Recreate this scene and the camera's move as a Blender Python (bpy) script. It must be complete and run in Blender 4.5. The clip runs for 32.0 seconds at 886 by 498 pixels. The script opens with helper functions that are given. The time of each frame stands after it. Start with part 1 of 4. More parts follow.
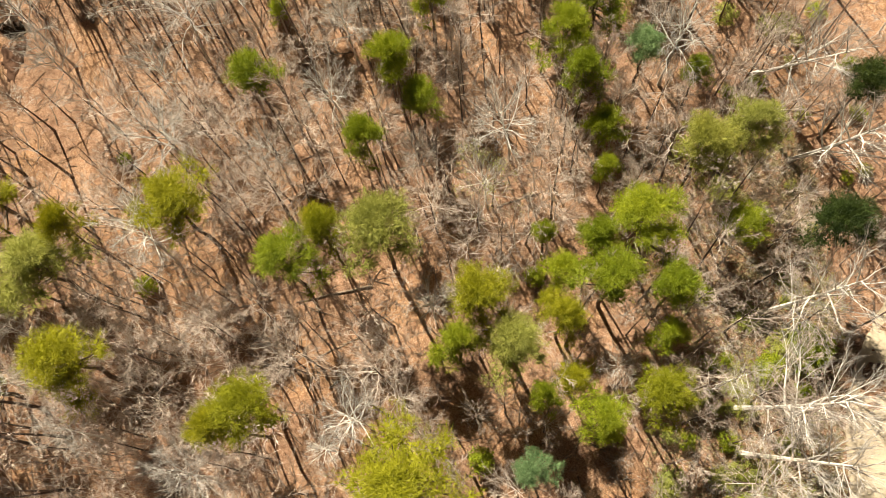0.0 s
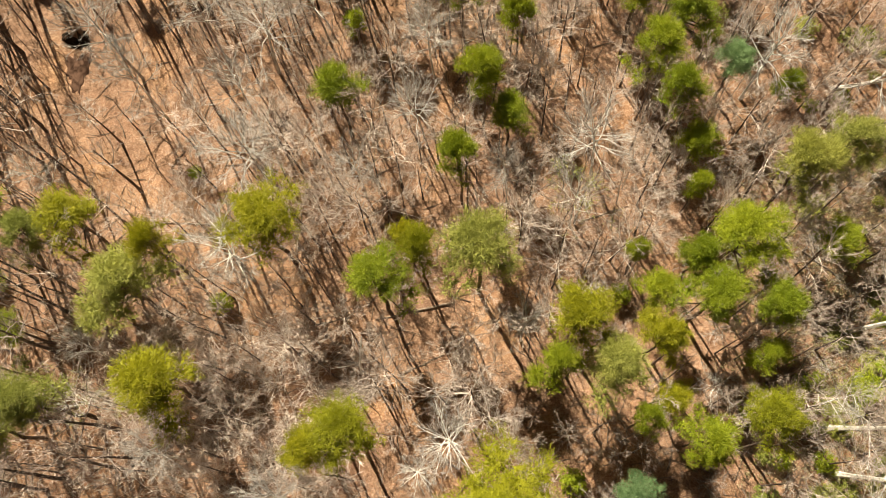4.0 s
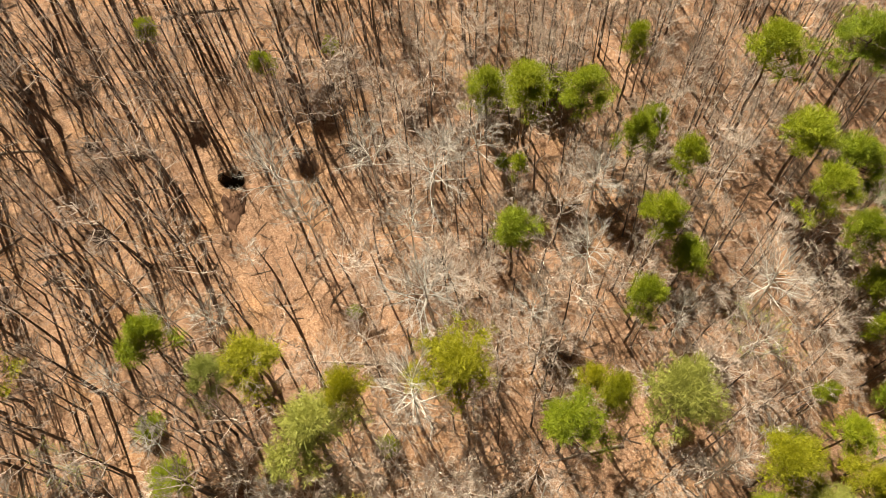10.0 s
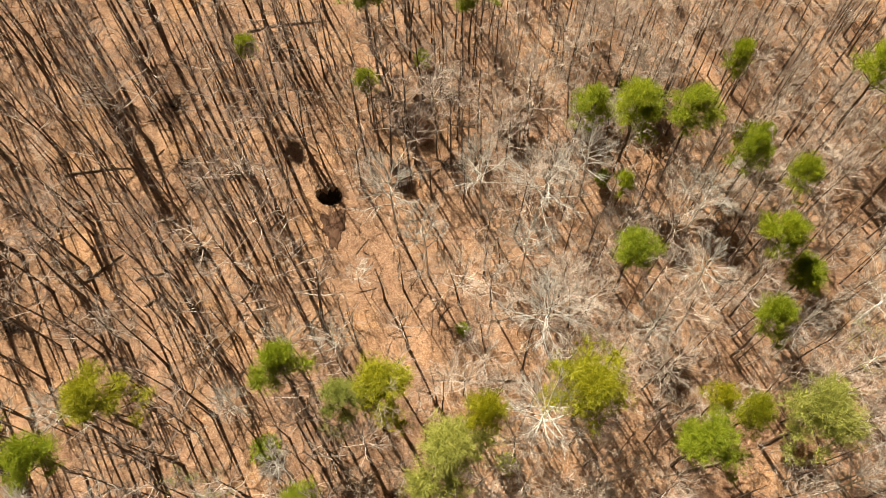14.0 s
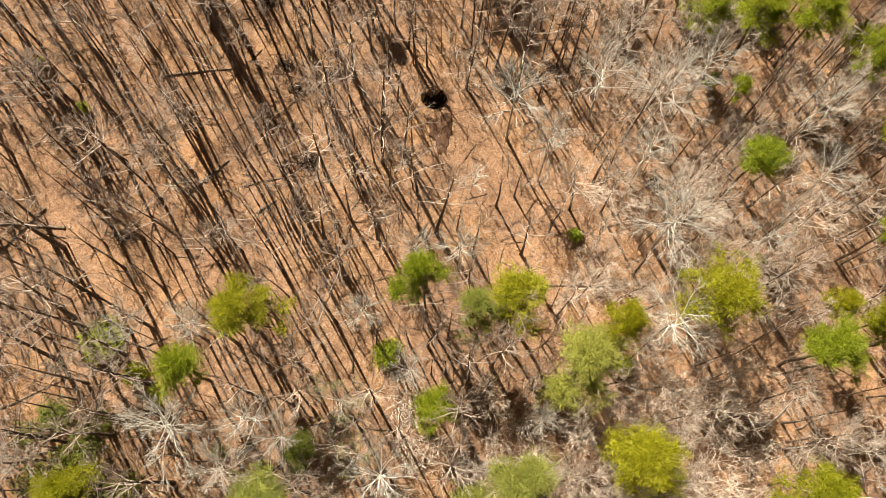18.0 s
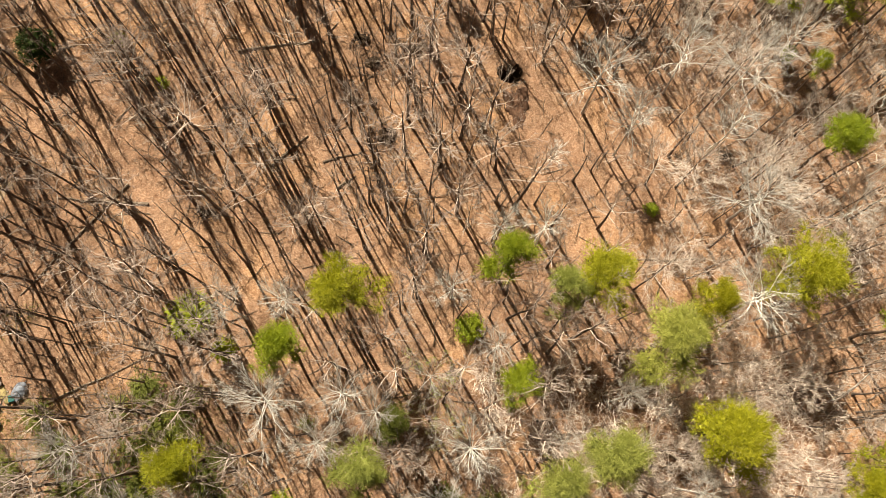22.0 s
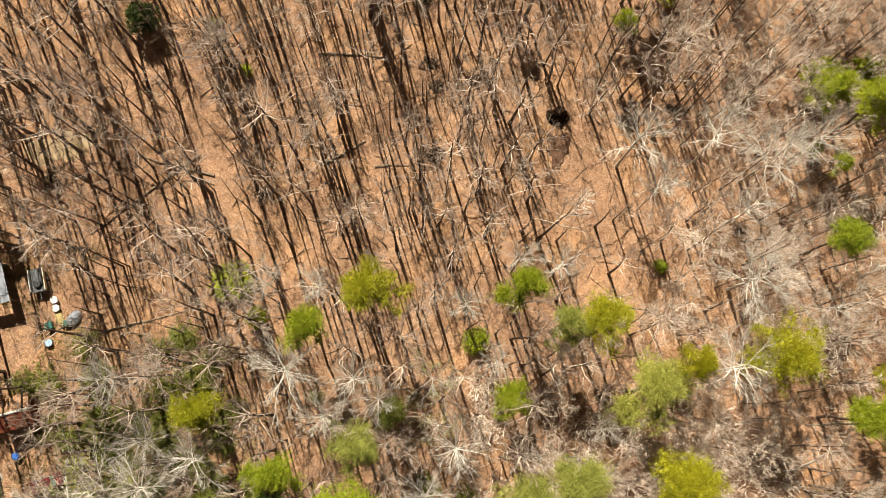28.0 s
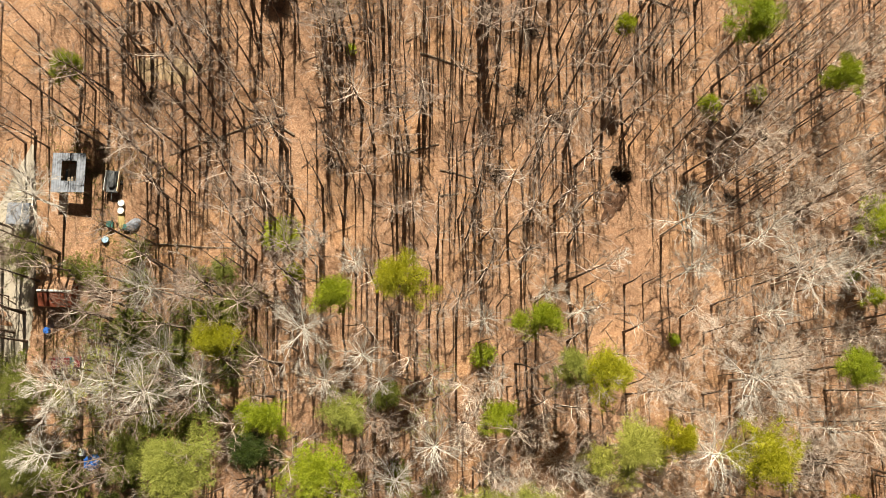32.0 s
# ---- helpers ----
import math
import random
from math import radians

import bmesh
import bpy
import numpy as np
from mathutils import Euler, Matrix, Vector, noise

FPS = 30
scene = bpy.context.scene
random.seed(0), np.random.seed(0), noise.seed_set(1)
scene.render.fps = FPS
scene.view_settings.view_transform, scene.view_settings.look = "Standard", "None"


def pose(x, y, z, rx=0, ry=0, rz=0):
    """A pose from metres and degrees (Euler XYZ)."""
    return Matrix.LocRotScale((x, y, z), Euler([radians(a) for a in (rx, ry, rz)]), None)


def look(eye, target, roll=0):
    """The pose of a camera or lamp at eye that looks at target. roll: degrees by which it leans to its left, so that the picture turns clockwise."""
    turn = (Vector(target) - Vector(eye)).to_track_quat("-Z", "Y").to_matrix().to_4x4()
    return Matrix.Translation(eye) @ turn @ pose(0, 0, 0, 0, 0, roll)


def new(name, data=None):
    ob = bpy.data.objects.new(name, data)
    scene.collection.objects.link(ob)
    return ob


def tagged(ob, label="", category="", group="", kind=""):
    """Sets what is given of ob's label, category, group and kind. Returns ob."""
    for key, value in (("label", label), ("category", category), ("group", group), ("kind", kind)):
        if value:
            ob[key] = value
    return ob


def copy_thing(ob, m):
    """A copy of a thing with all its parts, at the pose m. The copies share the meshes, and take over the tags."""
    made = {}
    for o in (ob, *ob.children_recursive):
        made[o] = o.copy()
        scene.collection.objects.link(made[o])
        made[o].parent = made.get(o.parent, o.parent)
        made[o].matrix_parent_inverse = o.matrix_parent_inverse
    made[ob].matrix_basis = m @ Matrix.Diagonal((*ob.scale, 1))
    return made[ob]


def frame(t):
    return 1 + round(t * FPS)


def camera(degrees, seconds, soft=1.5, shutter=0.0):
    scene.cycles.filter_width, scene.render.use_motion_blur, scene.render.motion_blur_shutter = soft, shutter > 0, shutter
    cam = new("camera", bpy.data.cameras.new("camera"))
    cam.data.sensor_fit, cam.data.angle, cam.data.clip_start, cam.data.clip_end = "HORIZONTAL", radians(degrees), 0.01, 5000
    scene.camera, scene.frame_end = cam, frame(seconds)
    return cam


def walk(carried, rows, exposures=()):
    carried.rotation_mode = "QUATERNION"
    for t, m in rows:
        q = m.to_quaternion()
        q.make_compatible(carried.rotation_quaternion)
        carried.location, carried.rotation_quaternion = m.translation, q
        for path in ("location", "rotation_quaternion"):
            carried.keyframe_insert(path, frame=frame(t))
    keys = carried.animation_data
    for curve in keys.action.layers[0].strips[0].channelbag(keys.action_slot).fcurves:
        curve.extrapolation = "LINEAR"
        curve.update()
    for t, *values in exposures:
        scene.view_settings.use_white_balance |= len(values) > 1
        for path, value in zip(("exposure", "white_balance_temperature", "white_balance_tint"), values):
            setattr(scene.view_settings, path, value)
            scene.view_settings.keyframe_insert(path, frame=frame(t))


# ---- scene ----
cam = camera(56.76, 32.0, 0.85)
# seconds, place in metres, turn in degrees
PATH = [
    (0.0, 0.11, 0.59, 98.58, 17.30, 3.92, -0.25),
    (0.5, -0.81, 0.73, 98.48, 17.27, 3.87, -0.27),
    (1.0, -1.88, 0.92, 98.33, 17.24, 3.81, -0.30),
    (1.5, -3.07, 1.11, 98.17, 17.22, 3.76, -0.31),
    (2.0, -4.34, 1.34, 98.02, 17.17, 3.73, -0.31),
    (2.5, -5.77, 1.56, 97.93, 17.14, 3.66, -0.32),
    (4.5, -12.94, 2.79, 98.10, 18.12, 2.96, -0.50),
    (5.0, -14.35, 2.87, 98.20, 19.52, 3.05, -0.46),
    (5.5, -15.89, 3.21, 98.43, 20.76, 3.10, -0.44),
    (6.0, -17.52, 3.41, 98.53, 22.08, 3.10, -0.41),
    (6.5, -19.11, 3.93, 98.70, 23.24, 3.14, -0.38),
    (7.0, -20.81, 4.14, 98.83, 24.54, 3.12, -0.38),
    (7.5, -22.66, 4.28, 98.97, 25.49, 3.03, -0.39),
    (8.0, -24.40, 4.53, 99.16, 25.52, 2.97, -0.38),
    (8.5, -26.26, 4.99, 99.53, 25.38, 2.89, -0.50),
    (9.0, -28.21, 5.46, 99.89, 25.23, 2.77, -0.60),
    (9.5, -30.02, 6.01, 100.31, 25.07, 2.70, -0.70),
    (10.0, -32.03, 6.49, 100.73, 24.95, 2.54, -0.81),
    (10.5, -33.86, 7.12, 101.14, 24.79, 2.47, -0.92),
    (11.0, -35.89, 7.77, 101.49, 24.64, 2.31, -1.08),
    (11.5, -37.78, 8.46, 101.91, 24.42, 2.21, -1.23),
    (12.0, -40.09, 8.98, 102.28, 24.29, 1.90, -1.42),
    (12.5, -42.25, 9.42, 102.56, 24.20, 1.68, -1.61),
    (13.0, -44.11, 9.89, 102.78, 24.09, 1.62, -1.76),
    (13.5, -46.61, 10.25, 102.98, 24.06, 1.21, -1.96),
    (15.5, -56.37, 11.51, 103.62, 21.67, -0.22, -2.62),
    (16.0, -58.36, 11.99, 103.66, 20.53, -0.36, -2.71),
    (16.5, -60.61, 12.51, 103.71, 19.35, -0.60, -2.82),
    (17.0, -62.68, 13.19, 103.82, 18.05, -0.77, -2.88),
    (17.5, -64.95, 13.38, 103.77, 17.04, -1.01, -2.97),
    (18.0, -66.96, 14.20, 103.94, 15.65, -1.15, -2.98),
    (18.5, -68.91, 14.91, 104.01, 14.30, -1.26, -3.01),
    (19.0, -70.88, 16.09, 104.21, 12.78, -1.42, -3.00),
    (19.5, -72.98, 16.62, 104.23, 12.39, -1.61, -3.07),
    (20.0, -74.97, 17.02, 104.22, 12.30, -1.66, -3.12),
    (20.5, -76.22, 17.17, 104.12, 12.31, -1.47, -3.10),
    (21.0, -77.06, 17.38, 104.17, 12.25, -1.45, -3.07),
    (21.5, -77.18, 17.41, 104.73, 12.24, -1.42, -3.08),
    (22.0, -77.28, 17.37, 105.46, 12.25, -1.44, -3.11),
    (22.5, -77.42, 17.36, 106.21, 12.25, -1.49, -3.15),
    (23.0, -77.60, 17.37, 107.01, 12.26, -1.53, -3.21),
    (23.5, -77.78, 17.41, 107.87, 12.26, -1.54, -3.25),
    (24.0, -77.92, 17.44, 108.73, 12.26, -1.54, -3.29),
    (24.5, -78.07, 17.42, 109.61, 12.25, -1.58, -3.35),
    (25.0, -78.11, 17.37, 110.53, 12.26, -1.59, -3.12),
    (25.5, -78.05, 17.23, 111.49, 12.25, -1.66, -1.43),
    (27.5, -77.37, 20.02, 115.87, 10.46, -1.62, 6.25),
    (28.0, -77.27, 19.91, 116.73, 10.47, -1.62, 8.14),
    (28.5, -77.17, 19.81, 117.59, 10.47, -1.60, 10.05),
    (29.0, -77.07, 19.75, 118.44, 10.46, -1.59, 12.00),
    (29.5, -76.96, 19.70, 119.25, 10.43, -1.59, 14.03),
    (30.0, -76.86, 19.65, 120.07, 10.41, -1.60, 16.22),
    (30.5, -76.77, 19.60, 120.89, 10.39, -1.63, 18.50),
    (31.0, -76.66, 19.55, 121.64, 10.38, -1.62, 20.83),
    (31.5, -76.55, 19.49, 122.40, 10.37, -1.63, 23.16),
    (32.0, -76.48, 19.47, 123.21, 10.34, -1.64, 25.40),
]
walk(cam, [(t, pose(x, y, z, rx, ry, rz)) for t, x, y, z, rx, ry, rz in PATH])

# ---- light ----
# The sun stands 49 degrees high; shadows run towards (0.44, -0.90).
SHADE = Vector((0.44, -0.90, 0)).normalized()
SUN_HEIGHT = radians(49)
world = bpy.data.worlds.new("sky")
scene.world = world
world.use_nodes = True
sky = world.node_tree.nodes.new("ShaderNodeTexSky")
sky.sky_type, sky.sun_disc, sky.sun_elevation = "NISHITA", False, SUN_HEIGHT
sky.sun_rotation = math.atan2(-SHADE.x, -SHADE.y)
background = world.node_tree.nodes["Background"]
background.inputs["Strength"].default_value = 0.005
world.node_tree.links.new(sky.outputs["Color"], background.inputs["Color"])
lamp = bpy.data.lights.new("sun", "SUN")
lamp.energy, lamp.angle, lamp.color = 5.0, radians(0.53), (1.0, 0.98, 0.95)
sun = new("sun", lamp)
sun.matrix_world = look((0, 0, 200), Vector((0, 0, 200)) + SHADE * math.cos(SUN_HEIGHT) - Vector((0, 0, math.sin(SUN_HEIGHT))))
scene.view_settings.exposure = 1.05
scene.view_settings.use_white_balance = True
scene.view_settings.white_balance_temperature = 8100
scene.view_settings.white_balance_tint = 7


# ---- materials ----
def material(name, rough=0.9, spec=0.2):
    m = bpy.data.materials.new(name)
    m.use_nodes = True
    nodes, links = m.node_tree.nodes, m.node_tree.links
    shader = nodes["Principled BSDF"]
    shader.inputs["Roughness"].default_value = rough
    shader.inputs["Specular IOR Level"].default_value = spec
    return m, nodes, links, shader


def ramp(nodes, stops):
    r = nodes.new("ShaderNodeValToRGB")
    while len(r.color_ramp.elements) < len(stops):
        r.color_ramp.elements.new(0.5)
    for e, (at, colour) in zip(r.color_ramp.elements, stops):
        e.position, e.color = at, (*colour, 1)
    return r


def noise_node(nodes, links, where, scale, detail=4.0, rough=0.55):
    n = nodes.new("ShaderNodeTexNoise")
    n.inputs["Scale"].default_value, n.inputs["Detail"].default_value, n.inputs["Roughness"].default_value = scale, detail, rough
    links.new(where, n.inputs["Vector"])
    return n.outputs["Fac"]


def mixed(nodes, links, a, b, fac, way="MIX"):
    n = nodes.new("ShaderNodeMix")
    n.data_type, n.blend_type = "RGBA", way
    for socket, value in ((n.inputs[0], fac), (n.inputs[6], a), (n.inputs[7], b)):
        if isinstance(value, (int, float)):
            socket.default_value = value
        elif isinstance(value, tuple):
            socket.default_value = (*value, 1)
        else:
            links.new(value, socket)
    return n.outputs[2]


def bumped(nodes, links, shader, height, strength, distance):
    b = nodes.new("ShaderNodeBump")
    b.inputs["Strength"].default_value, b.inputs["Distance"].default_value = strength, distance
    links.new(height, b.inputs["Height"])
    links.new(b.outputs["Normal"], shader.inputs["Normal"])


def litter_material():
    """Fallen leaves: single leaves, drifts, and larger patches of paler or browner litter."""
    m, nodes, links, shader = material("leaf_litter", 0.85, 0.15)
    where = nodes.new("ShaderNodeNewGeometry").outputs["Position"]
    leaf = nodes.new("ShaderNodeTexVoronoi")
    leaf.inputs["Scale"].default_value = 11.0
    links.new(where, leaf.inputs["Vector"])
    tone = nodes.new("ShaderNodeSeparateColor")
    links.new(leaf.outputs["Color"], tone.inputs["Color"])
    colours = ramp(nodes, [(0.0, (0.20, 0.112, 0.070)), (0.25, (0.280, 0.164, 0.102)), (0.55, (0.335, 0.208, 0.134)),
                           (0.8, (0.390, 0.255, 0.170)), (1.0, (0.50, 0.365, 0.265))])
    links.new(tone.outputs["Red"], colours.inputs["Fac"])
    drift = ramp(nodes, [(0.32, (0.70, 0.62, 0.57)), (0.5, (0.97, 0.95, 0.93)), (0.68, (1.16, 1.11, 1.06))])
    links.new(noise_node(nodes, links, where, 0.9, 6.0, 0.65), drift.inputs["Fac"])
    first = mixed(nodes, links, colours.outputs["Color"], drift.outputs["Color"], 1.0, "MULTIPLY")
    patch = ramp(nodes, [(0.34, (0.84, 0.80, 0.80)), (0.5, (1.0, 0.98, 0.99)), (0.66, (1.14, 1.06, 0.94))])
    links.new(noise_node(nodes, links, where, 0.11, 5.0, 0.6), patch.inputs["Fac"])
    second = mixed(nodes, links, first, patch.outputs["Color"], 1.0, "MULTIPLY")
    fine = ramp(nodes, [(0.3, (0.66, 0.63, 0.61)), (0.5, (1.0, 1.0, 1.0)), (0.75, (1.30, 1.27, 1.24))])
    links.new(noise_node(nodes, links, where, 3.2, 3.0, 0.7), fine.inputs["Fac"])
    links.new(mixed(nodes, links, second, fine.outputs["Color"], 0.95, "MULTIPLY"), shader.inputs["Base Color"])
    bumped(nodes, links, shader, leaf.outputs["Distance"], 0.55, 0.06)
    return m


def bark_material(name, dark, light, scale=3.0):
    m, nodes, links, shader = material(name, 0.9, 0.15)
    where = nodes.new("ShaderNodeTexCoord").outputs["Object"]
    info = nodes.new("ShaderNodeObjectInfo")
    grain = ramp(nodes, [(0.3, dark), (0.7, light)])
    links.new(noise_node(nodes, links, where, scale, 5.0, 0.65), grain.inputs["Fac"])
    each = ramp(nodes, [(0.0, (0.68, 0.65, 0.63)), (0.5, (1.0, 0.98, 0.96)), (1.0, (1.32, 1.30, 1.27))])
    links.new(info.outputs["Random"], each.inputs["Fac"])
    links.new(mixed(nodes, links, grain.outputs["Color"], each.outputs["Color"], 1.0, "MULTIPLY"), shader.inputs["Base Color"])
    return m


def foliage_material(name, deep, mid, tip):
    """Leaves and needles: each tuft has its own tone, and light comes through."""
    m, nodes, links, shader = material(name, 0.55, 0.25)
    info = nodes.new("ShaderNodeObjectInfo")
    geo = nodes.new("ShaderNodeNewGeometry")
    tones = ramp(nodes, [(0.0, deep), (0.45, mid), (1.0, tip)])
    clump = noise_node(nodes, links, nodes.new("ShaderNodeTexCoord").outputs["Object"], 1.1, 2.0, 0.5)
    spread = nodes.new("ShaderNodeMapRange")
    spread.inputs["From Min"].default_value, spread.inputs["From Max"].default_value = 0.3, 0.7
    links.new(clump, spread.inputs["Value"])
    tone = nodes.new("ShaderNodeMix")
    tone.inputs[0].default_value = 0.25
    links.new(spread.outputs["Result"], tone.inputs[2])
    links.new(geo.outputs["Random Per Island"], tone.inputs[3])
    links.new(tone.outputs[0], tones.inputs["Fac"])
    each = ramp(nodes, [(0.0, (0.80, 0.86, 0.85)), (0.5, (1.0, 1.0, 1.0)), (1.0, (1.10, 1.07, 0.97))])
    links.new(info.outputs["Random"], each.inputs["Fac"])
    colour = mixed(nodes, links, tones.outputs["Color"], each.outputs["Color"], 1.0, "MULTIPLY")
    links.new(colour, shader.inputs["Base Color"])
    thin = nodes.new("ShaderNodeBsdfTranslucent")
    links.new(colour, thin.inputs["Color"])
    both = nodes.new("ShaderNodeMixShader")
    both.inputs["Fac"].default_value = 0.25
    links.new(shader.outputs["BSDF"], both.inputs[1])
    links.new(thin.outputs["BSDF"], both.inputs[2])
    links.new(both.outputs["Shader"], nodes["Material Output"].inputs["Surface"])
    return m


def worn_material(name, colour, rough=0.7, spread=0.25, scale=2.0, metal=0.0, dirt=(0.16, 0.10, 0.06)):
    """Paint, metal, plastic or cloth with dirt and fading."""
    m, nodes, links, shader = material(name, rough, 0.35)
    shader.inputs["Metallic"].default_value = metal
    where = nodes.new("ShaderNodeTexCoord").outputs["Object"]
    fade = ramp(nodes, [(0.3, tuple(v * (1 - spread) for v in colour)), (0.7, tuple(min(v * (1 + spread), 0.95) for v in colour))])
    links.new(noise_node(nodes, links, where, scale, 5.0, 0.6), fade.inputs["Fac"])
    spots = ramp(nodes, [(0.56, (0, 0, 0)), (0.72, (0.8, 0.8, 0.8))])
    links.new(noise_node(nodes, links, where, scale * 2.7, 6.0, 0.7), spots.inputs["Fac"])
    links.new(mixed(nodes, links, fade.outputs["Color"], dirt, spots.outputs["Color"]), shader.inputs["Base Color"])
    return m


LITTER = litter_material()
BARK = bark_material("grey_brown_bark", (0.058, 0.041, 0.034), (0.175, 0.134, 0.112))
LIMB_BARK = bark_material("grey_brown_limbs", (0.31, 0.252, 0.216), (0.62, 0.525, 0.460), 0.7)
TWIGS = bark_material("grey_brown_twigs", (0.18, 0.138, 0.120), (0.38, 0.305, 0.268), 0.7)
PINE_BARK = bark_material("dark_pine_bark", (0.07, 0.048, 0.035), (0.19, 0.135, 0.10))
PALE_BARK = bark_material("pale_bark", (0.44, 0.422, 0.392), (0.76, 0.735, 0.690), 2.2)
PALE_TWIGS = bark_material("pale_twigs", (0.27, 0.252, 0.232), (0.50, 0.470, 0.435), 0.8)
THICKET = bark_material("thicket_branches", (0.38, 0.320, 0.275), (0.72, 0.628, 0.556), 0.25)
HAZE = bark_material("hazy_twigs", (0.30, 0.243, 0.207), (0.58, 0.487, 0.425), 0.25)
LOG_WOOD = bark_material("weathered_log", (0.10, 0.072, 0.052), (0.33, 0.265, 0.205), 2.5)
BRUSH = bark_material("brown_brush_twigs", (0.12, 0.088, 0.066), (0.34, 0.275, 0.22), 0.3)
SOIL = bark_material("near_black_soil", (0.022, 0.015, 0.010), (0.085, 0.055, 0.034), 2.5)
FOLIAGE = {
    "y": foliage_material("olive_yellow_needles", (0.170, 0.176, 0.012), (0.310, 0.306, 0.020), (0.440, 0.420, 0.036)),
    "g": foliage_material("bright_green_needles", (0.140, 0.186, 0.013), (0.260, 0.310, 0.022), (0.390, 0.425, 0.040)),
    "p": foliage_material("pale_olive_needles", (0.190, 0.205, 0.042), (0.310, 0.325, 0.074), (0.430, 0.430, 0.115)),
    "d": foliage_material("dark_green_needles", (0.014, 0.030, 0.006), (0.045, 0.072, 0.014), (0.095, 0.130, 0.028)),
    "b": foliage_material("dull_green_leaves", (0.070, 0.082, 0.012), (0.135, 0.150, 0.026), (0.220, 0.232, 0.052)),
    "t": foliage_material("blue_green_needles", (0.080, 0.150, 0.055), (0.165, 0.270, 0.115), (0.300, 0.420, 0.210)),
}


# ---- building helpers ----
class Mesh:
    """Vertices and faces gathered piece by piece."""

    def __init__(self):
        self.v, self.f, self.n = [], [], 0

    def add(self, verts, faces):
        verts = np.asarray(verts, float).reshape(-1, 3)
        self.v.append(verts)
        n = self.n
        self.f.extend([[i + n for i in face] for face in faces])
        self.n += len(verts)

    def tube(self, points, radii, sides=5, cap=True):
        points = np.asarray(points, float)
        rings = []
        for k, p in enumerate(points):
            d = points[min(k + 1, len(points) - 1)] - points[max(k - 1, 0)]
            d = d / (np.linalg.norm(d) + 1e-9)
            a = np.cross(d, (0.31, 0.95, 0.05) if abs(d[2]) > 0.8 else (0, 0, 1))
            a /= np.linalg.norm(a) + 1e-9
            b = np.cross(d, a)
            turn = np.arange(sides) * 2 * np.pi / sides
            rings.append(p + radii[k] * (np.cos(turn)[:, None] * a + np.sin(turn)[:, None] * b))
        faces = []
        for k in range(len(points) - 1):
            for j in range(sides):
                i, o = k * sides + j, k * sides + (j + 1) % sides
                faces.append((i, o, o + sides, i + sides))
        if cap:
            faces.append(tuple(range(sides))[::-1])
            faces.append(tuple(range((len(points) - 1) * sides, len(points) * sides)))
        self.add(np.concatenate(rings), faces)

    def spikes(self, base, way, length, radius):
        """Many thin three-sided twigs, each tapering to a point."""
        base, way = np.asarray(base, float), np.asarray(way, float)
        way = way / (np.linalg.norm(way, axis=1)[:, None] + 1e-9)
        a = np.cross(way, np.array((0.37, 0.61, 0.70)))
        a /= np.linalg.norm(a, axis=1)[:, None] + 1e-9
        b = np.cross(way, a)
        r, length = np.broadcast_to(radius, len(base))[:, None], np.broadcast_to(length, len(base))[:, None]
        ring = [base + r * (math.cos(q) * a + math.sin(q) * b) for q in (0, 2.094, 4.189)]
        verts = np.stack(ring + [base + way * length], axis=1).reshape(-1, 3)
        faces = [(4 * i + j, 4 * i + (j + 1) % 3, 4 * i + 3) for i in range(len(base)) for j in range(3)]
        self.add(verts, faces)

    def leaves(self, base, way, length, width, face):
        """Many small tapering blades; face: the way that each one's flat side looks."""
        way = way / (np.linalg.norm(way, axis=1)[:, None] + 1e-9)
        side = np.cross(way, face)
        side /= np.linalg.norm(side, axis=1)[:, None] + 1e-9
        length, width = np.broadcast_to(length, len(base))[:, None], np.broadcast_to(width, len(base))[:, None]
        verts = np.stack([base - side * width, base + side * width, base + way * length], axis=1).reshape(-1, 3)
        self.add(verts, np.arange(3 * len(base)).reshape(-1, 3).tolist())

    def box(self, size, at=(0, 0, 0), turn=0.0, bevel=0.0):
        x, y, z = (s / 2 for s in size)
        e = min(bevel, x, y)
        ring = [(-x + e, -y), (x - e, -y), (x, -y + e), (x, y - e), (x - e, y), (-x + e, y), (-x, y - e), (-x, -y + e)] if e else [(-x, -y), (x, -y), (x, y), (-x, y)]
        n, c, s = len(ring), math.cos(turn), math.sin(turn)
        inner = [(px * (1 - e / x), py * (1 - e / y)) for px, py in ring] if e else ring
        layers = [(ring, -z), (ring, z - e), (inner, z)] if e else [(ring, -z), (ring, z)]
        verts = [(at[0] + c * px - s * py, at[1] + s * px + c * py, at[2] + h) for loop, h in layers for px, py in loop]
        faces = [tuple(range(n))[::-1], tuple(range(n * (len(layers) - 1), n * len(layers)))]
        for k in range(len(layers) - 1):
            faces += [(k * n + j, k * n + (j + 1) % n, (k + 1) * n + (j + 1) % n, (k + 1) * n + j) for j in range(n)]
        self.add(verts, faces)

    def blob(self, centre, size, rng, rings=7, around=11, rough=0.18):
        """A lumpy rounded body."""
        verts = [(0, 0, -1)]
        for i in range(1, rings):
            p = math.pi * i / rings
            for j in range(around):
                q = 2 * math.pi * j / around
                k = 1 + rng.uniform(-rough, rough)
                verts.append((k * math.sin(p) * math.cos(q), k * math.sin(p) * math.sin(q), -k * math.cos(p)))
        verts.append((0, 0, 1))
        faces = [(0, 1 + (j + 1) % around, 1 + j) for j in range(around)]
        for i in range(rings - 2):
            for j in range(around):
                a, b = 1 + i * around + j, 1 + i * around + (j + 1) % around
                faces.append((a, b, b + around, a + around))
        last, top = 1 + (rings - 2) * around, len(verts) - 1
        faces += [(last + j, last + (j + 1) % around, top) for j in range(around)]
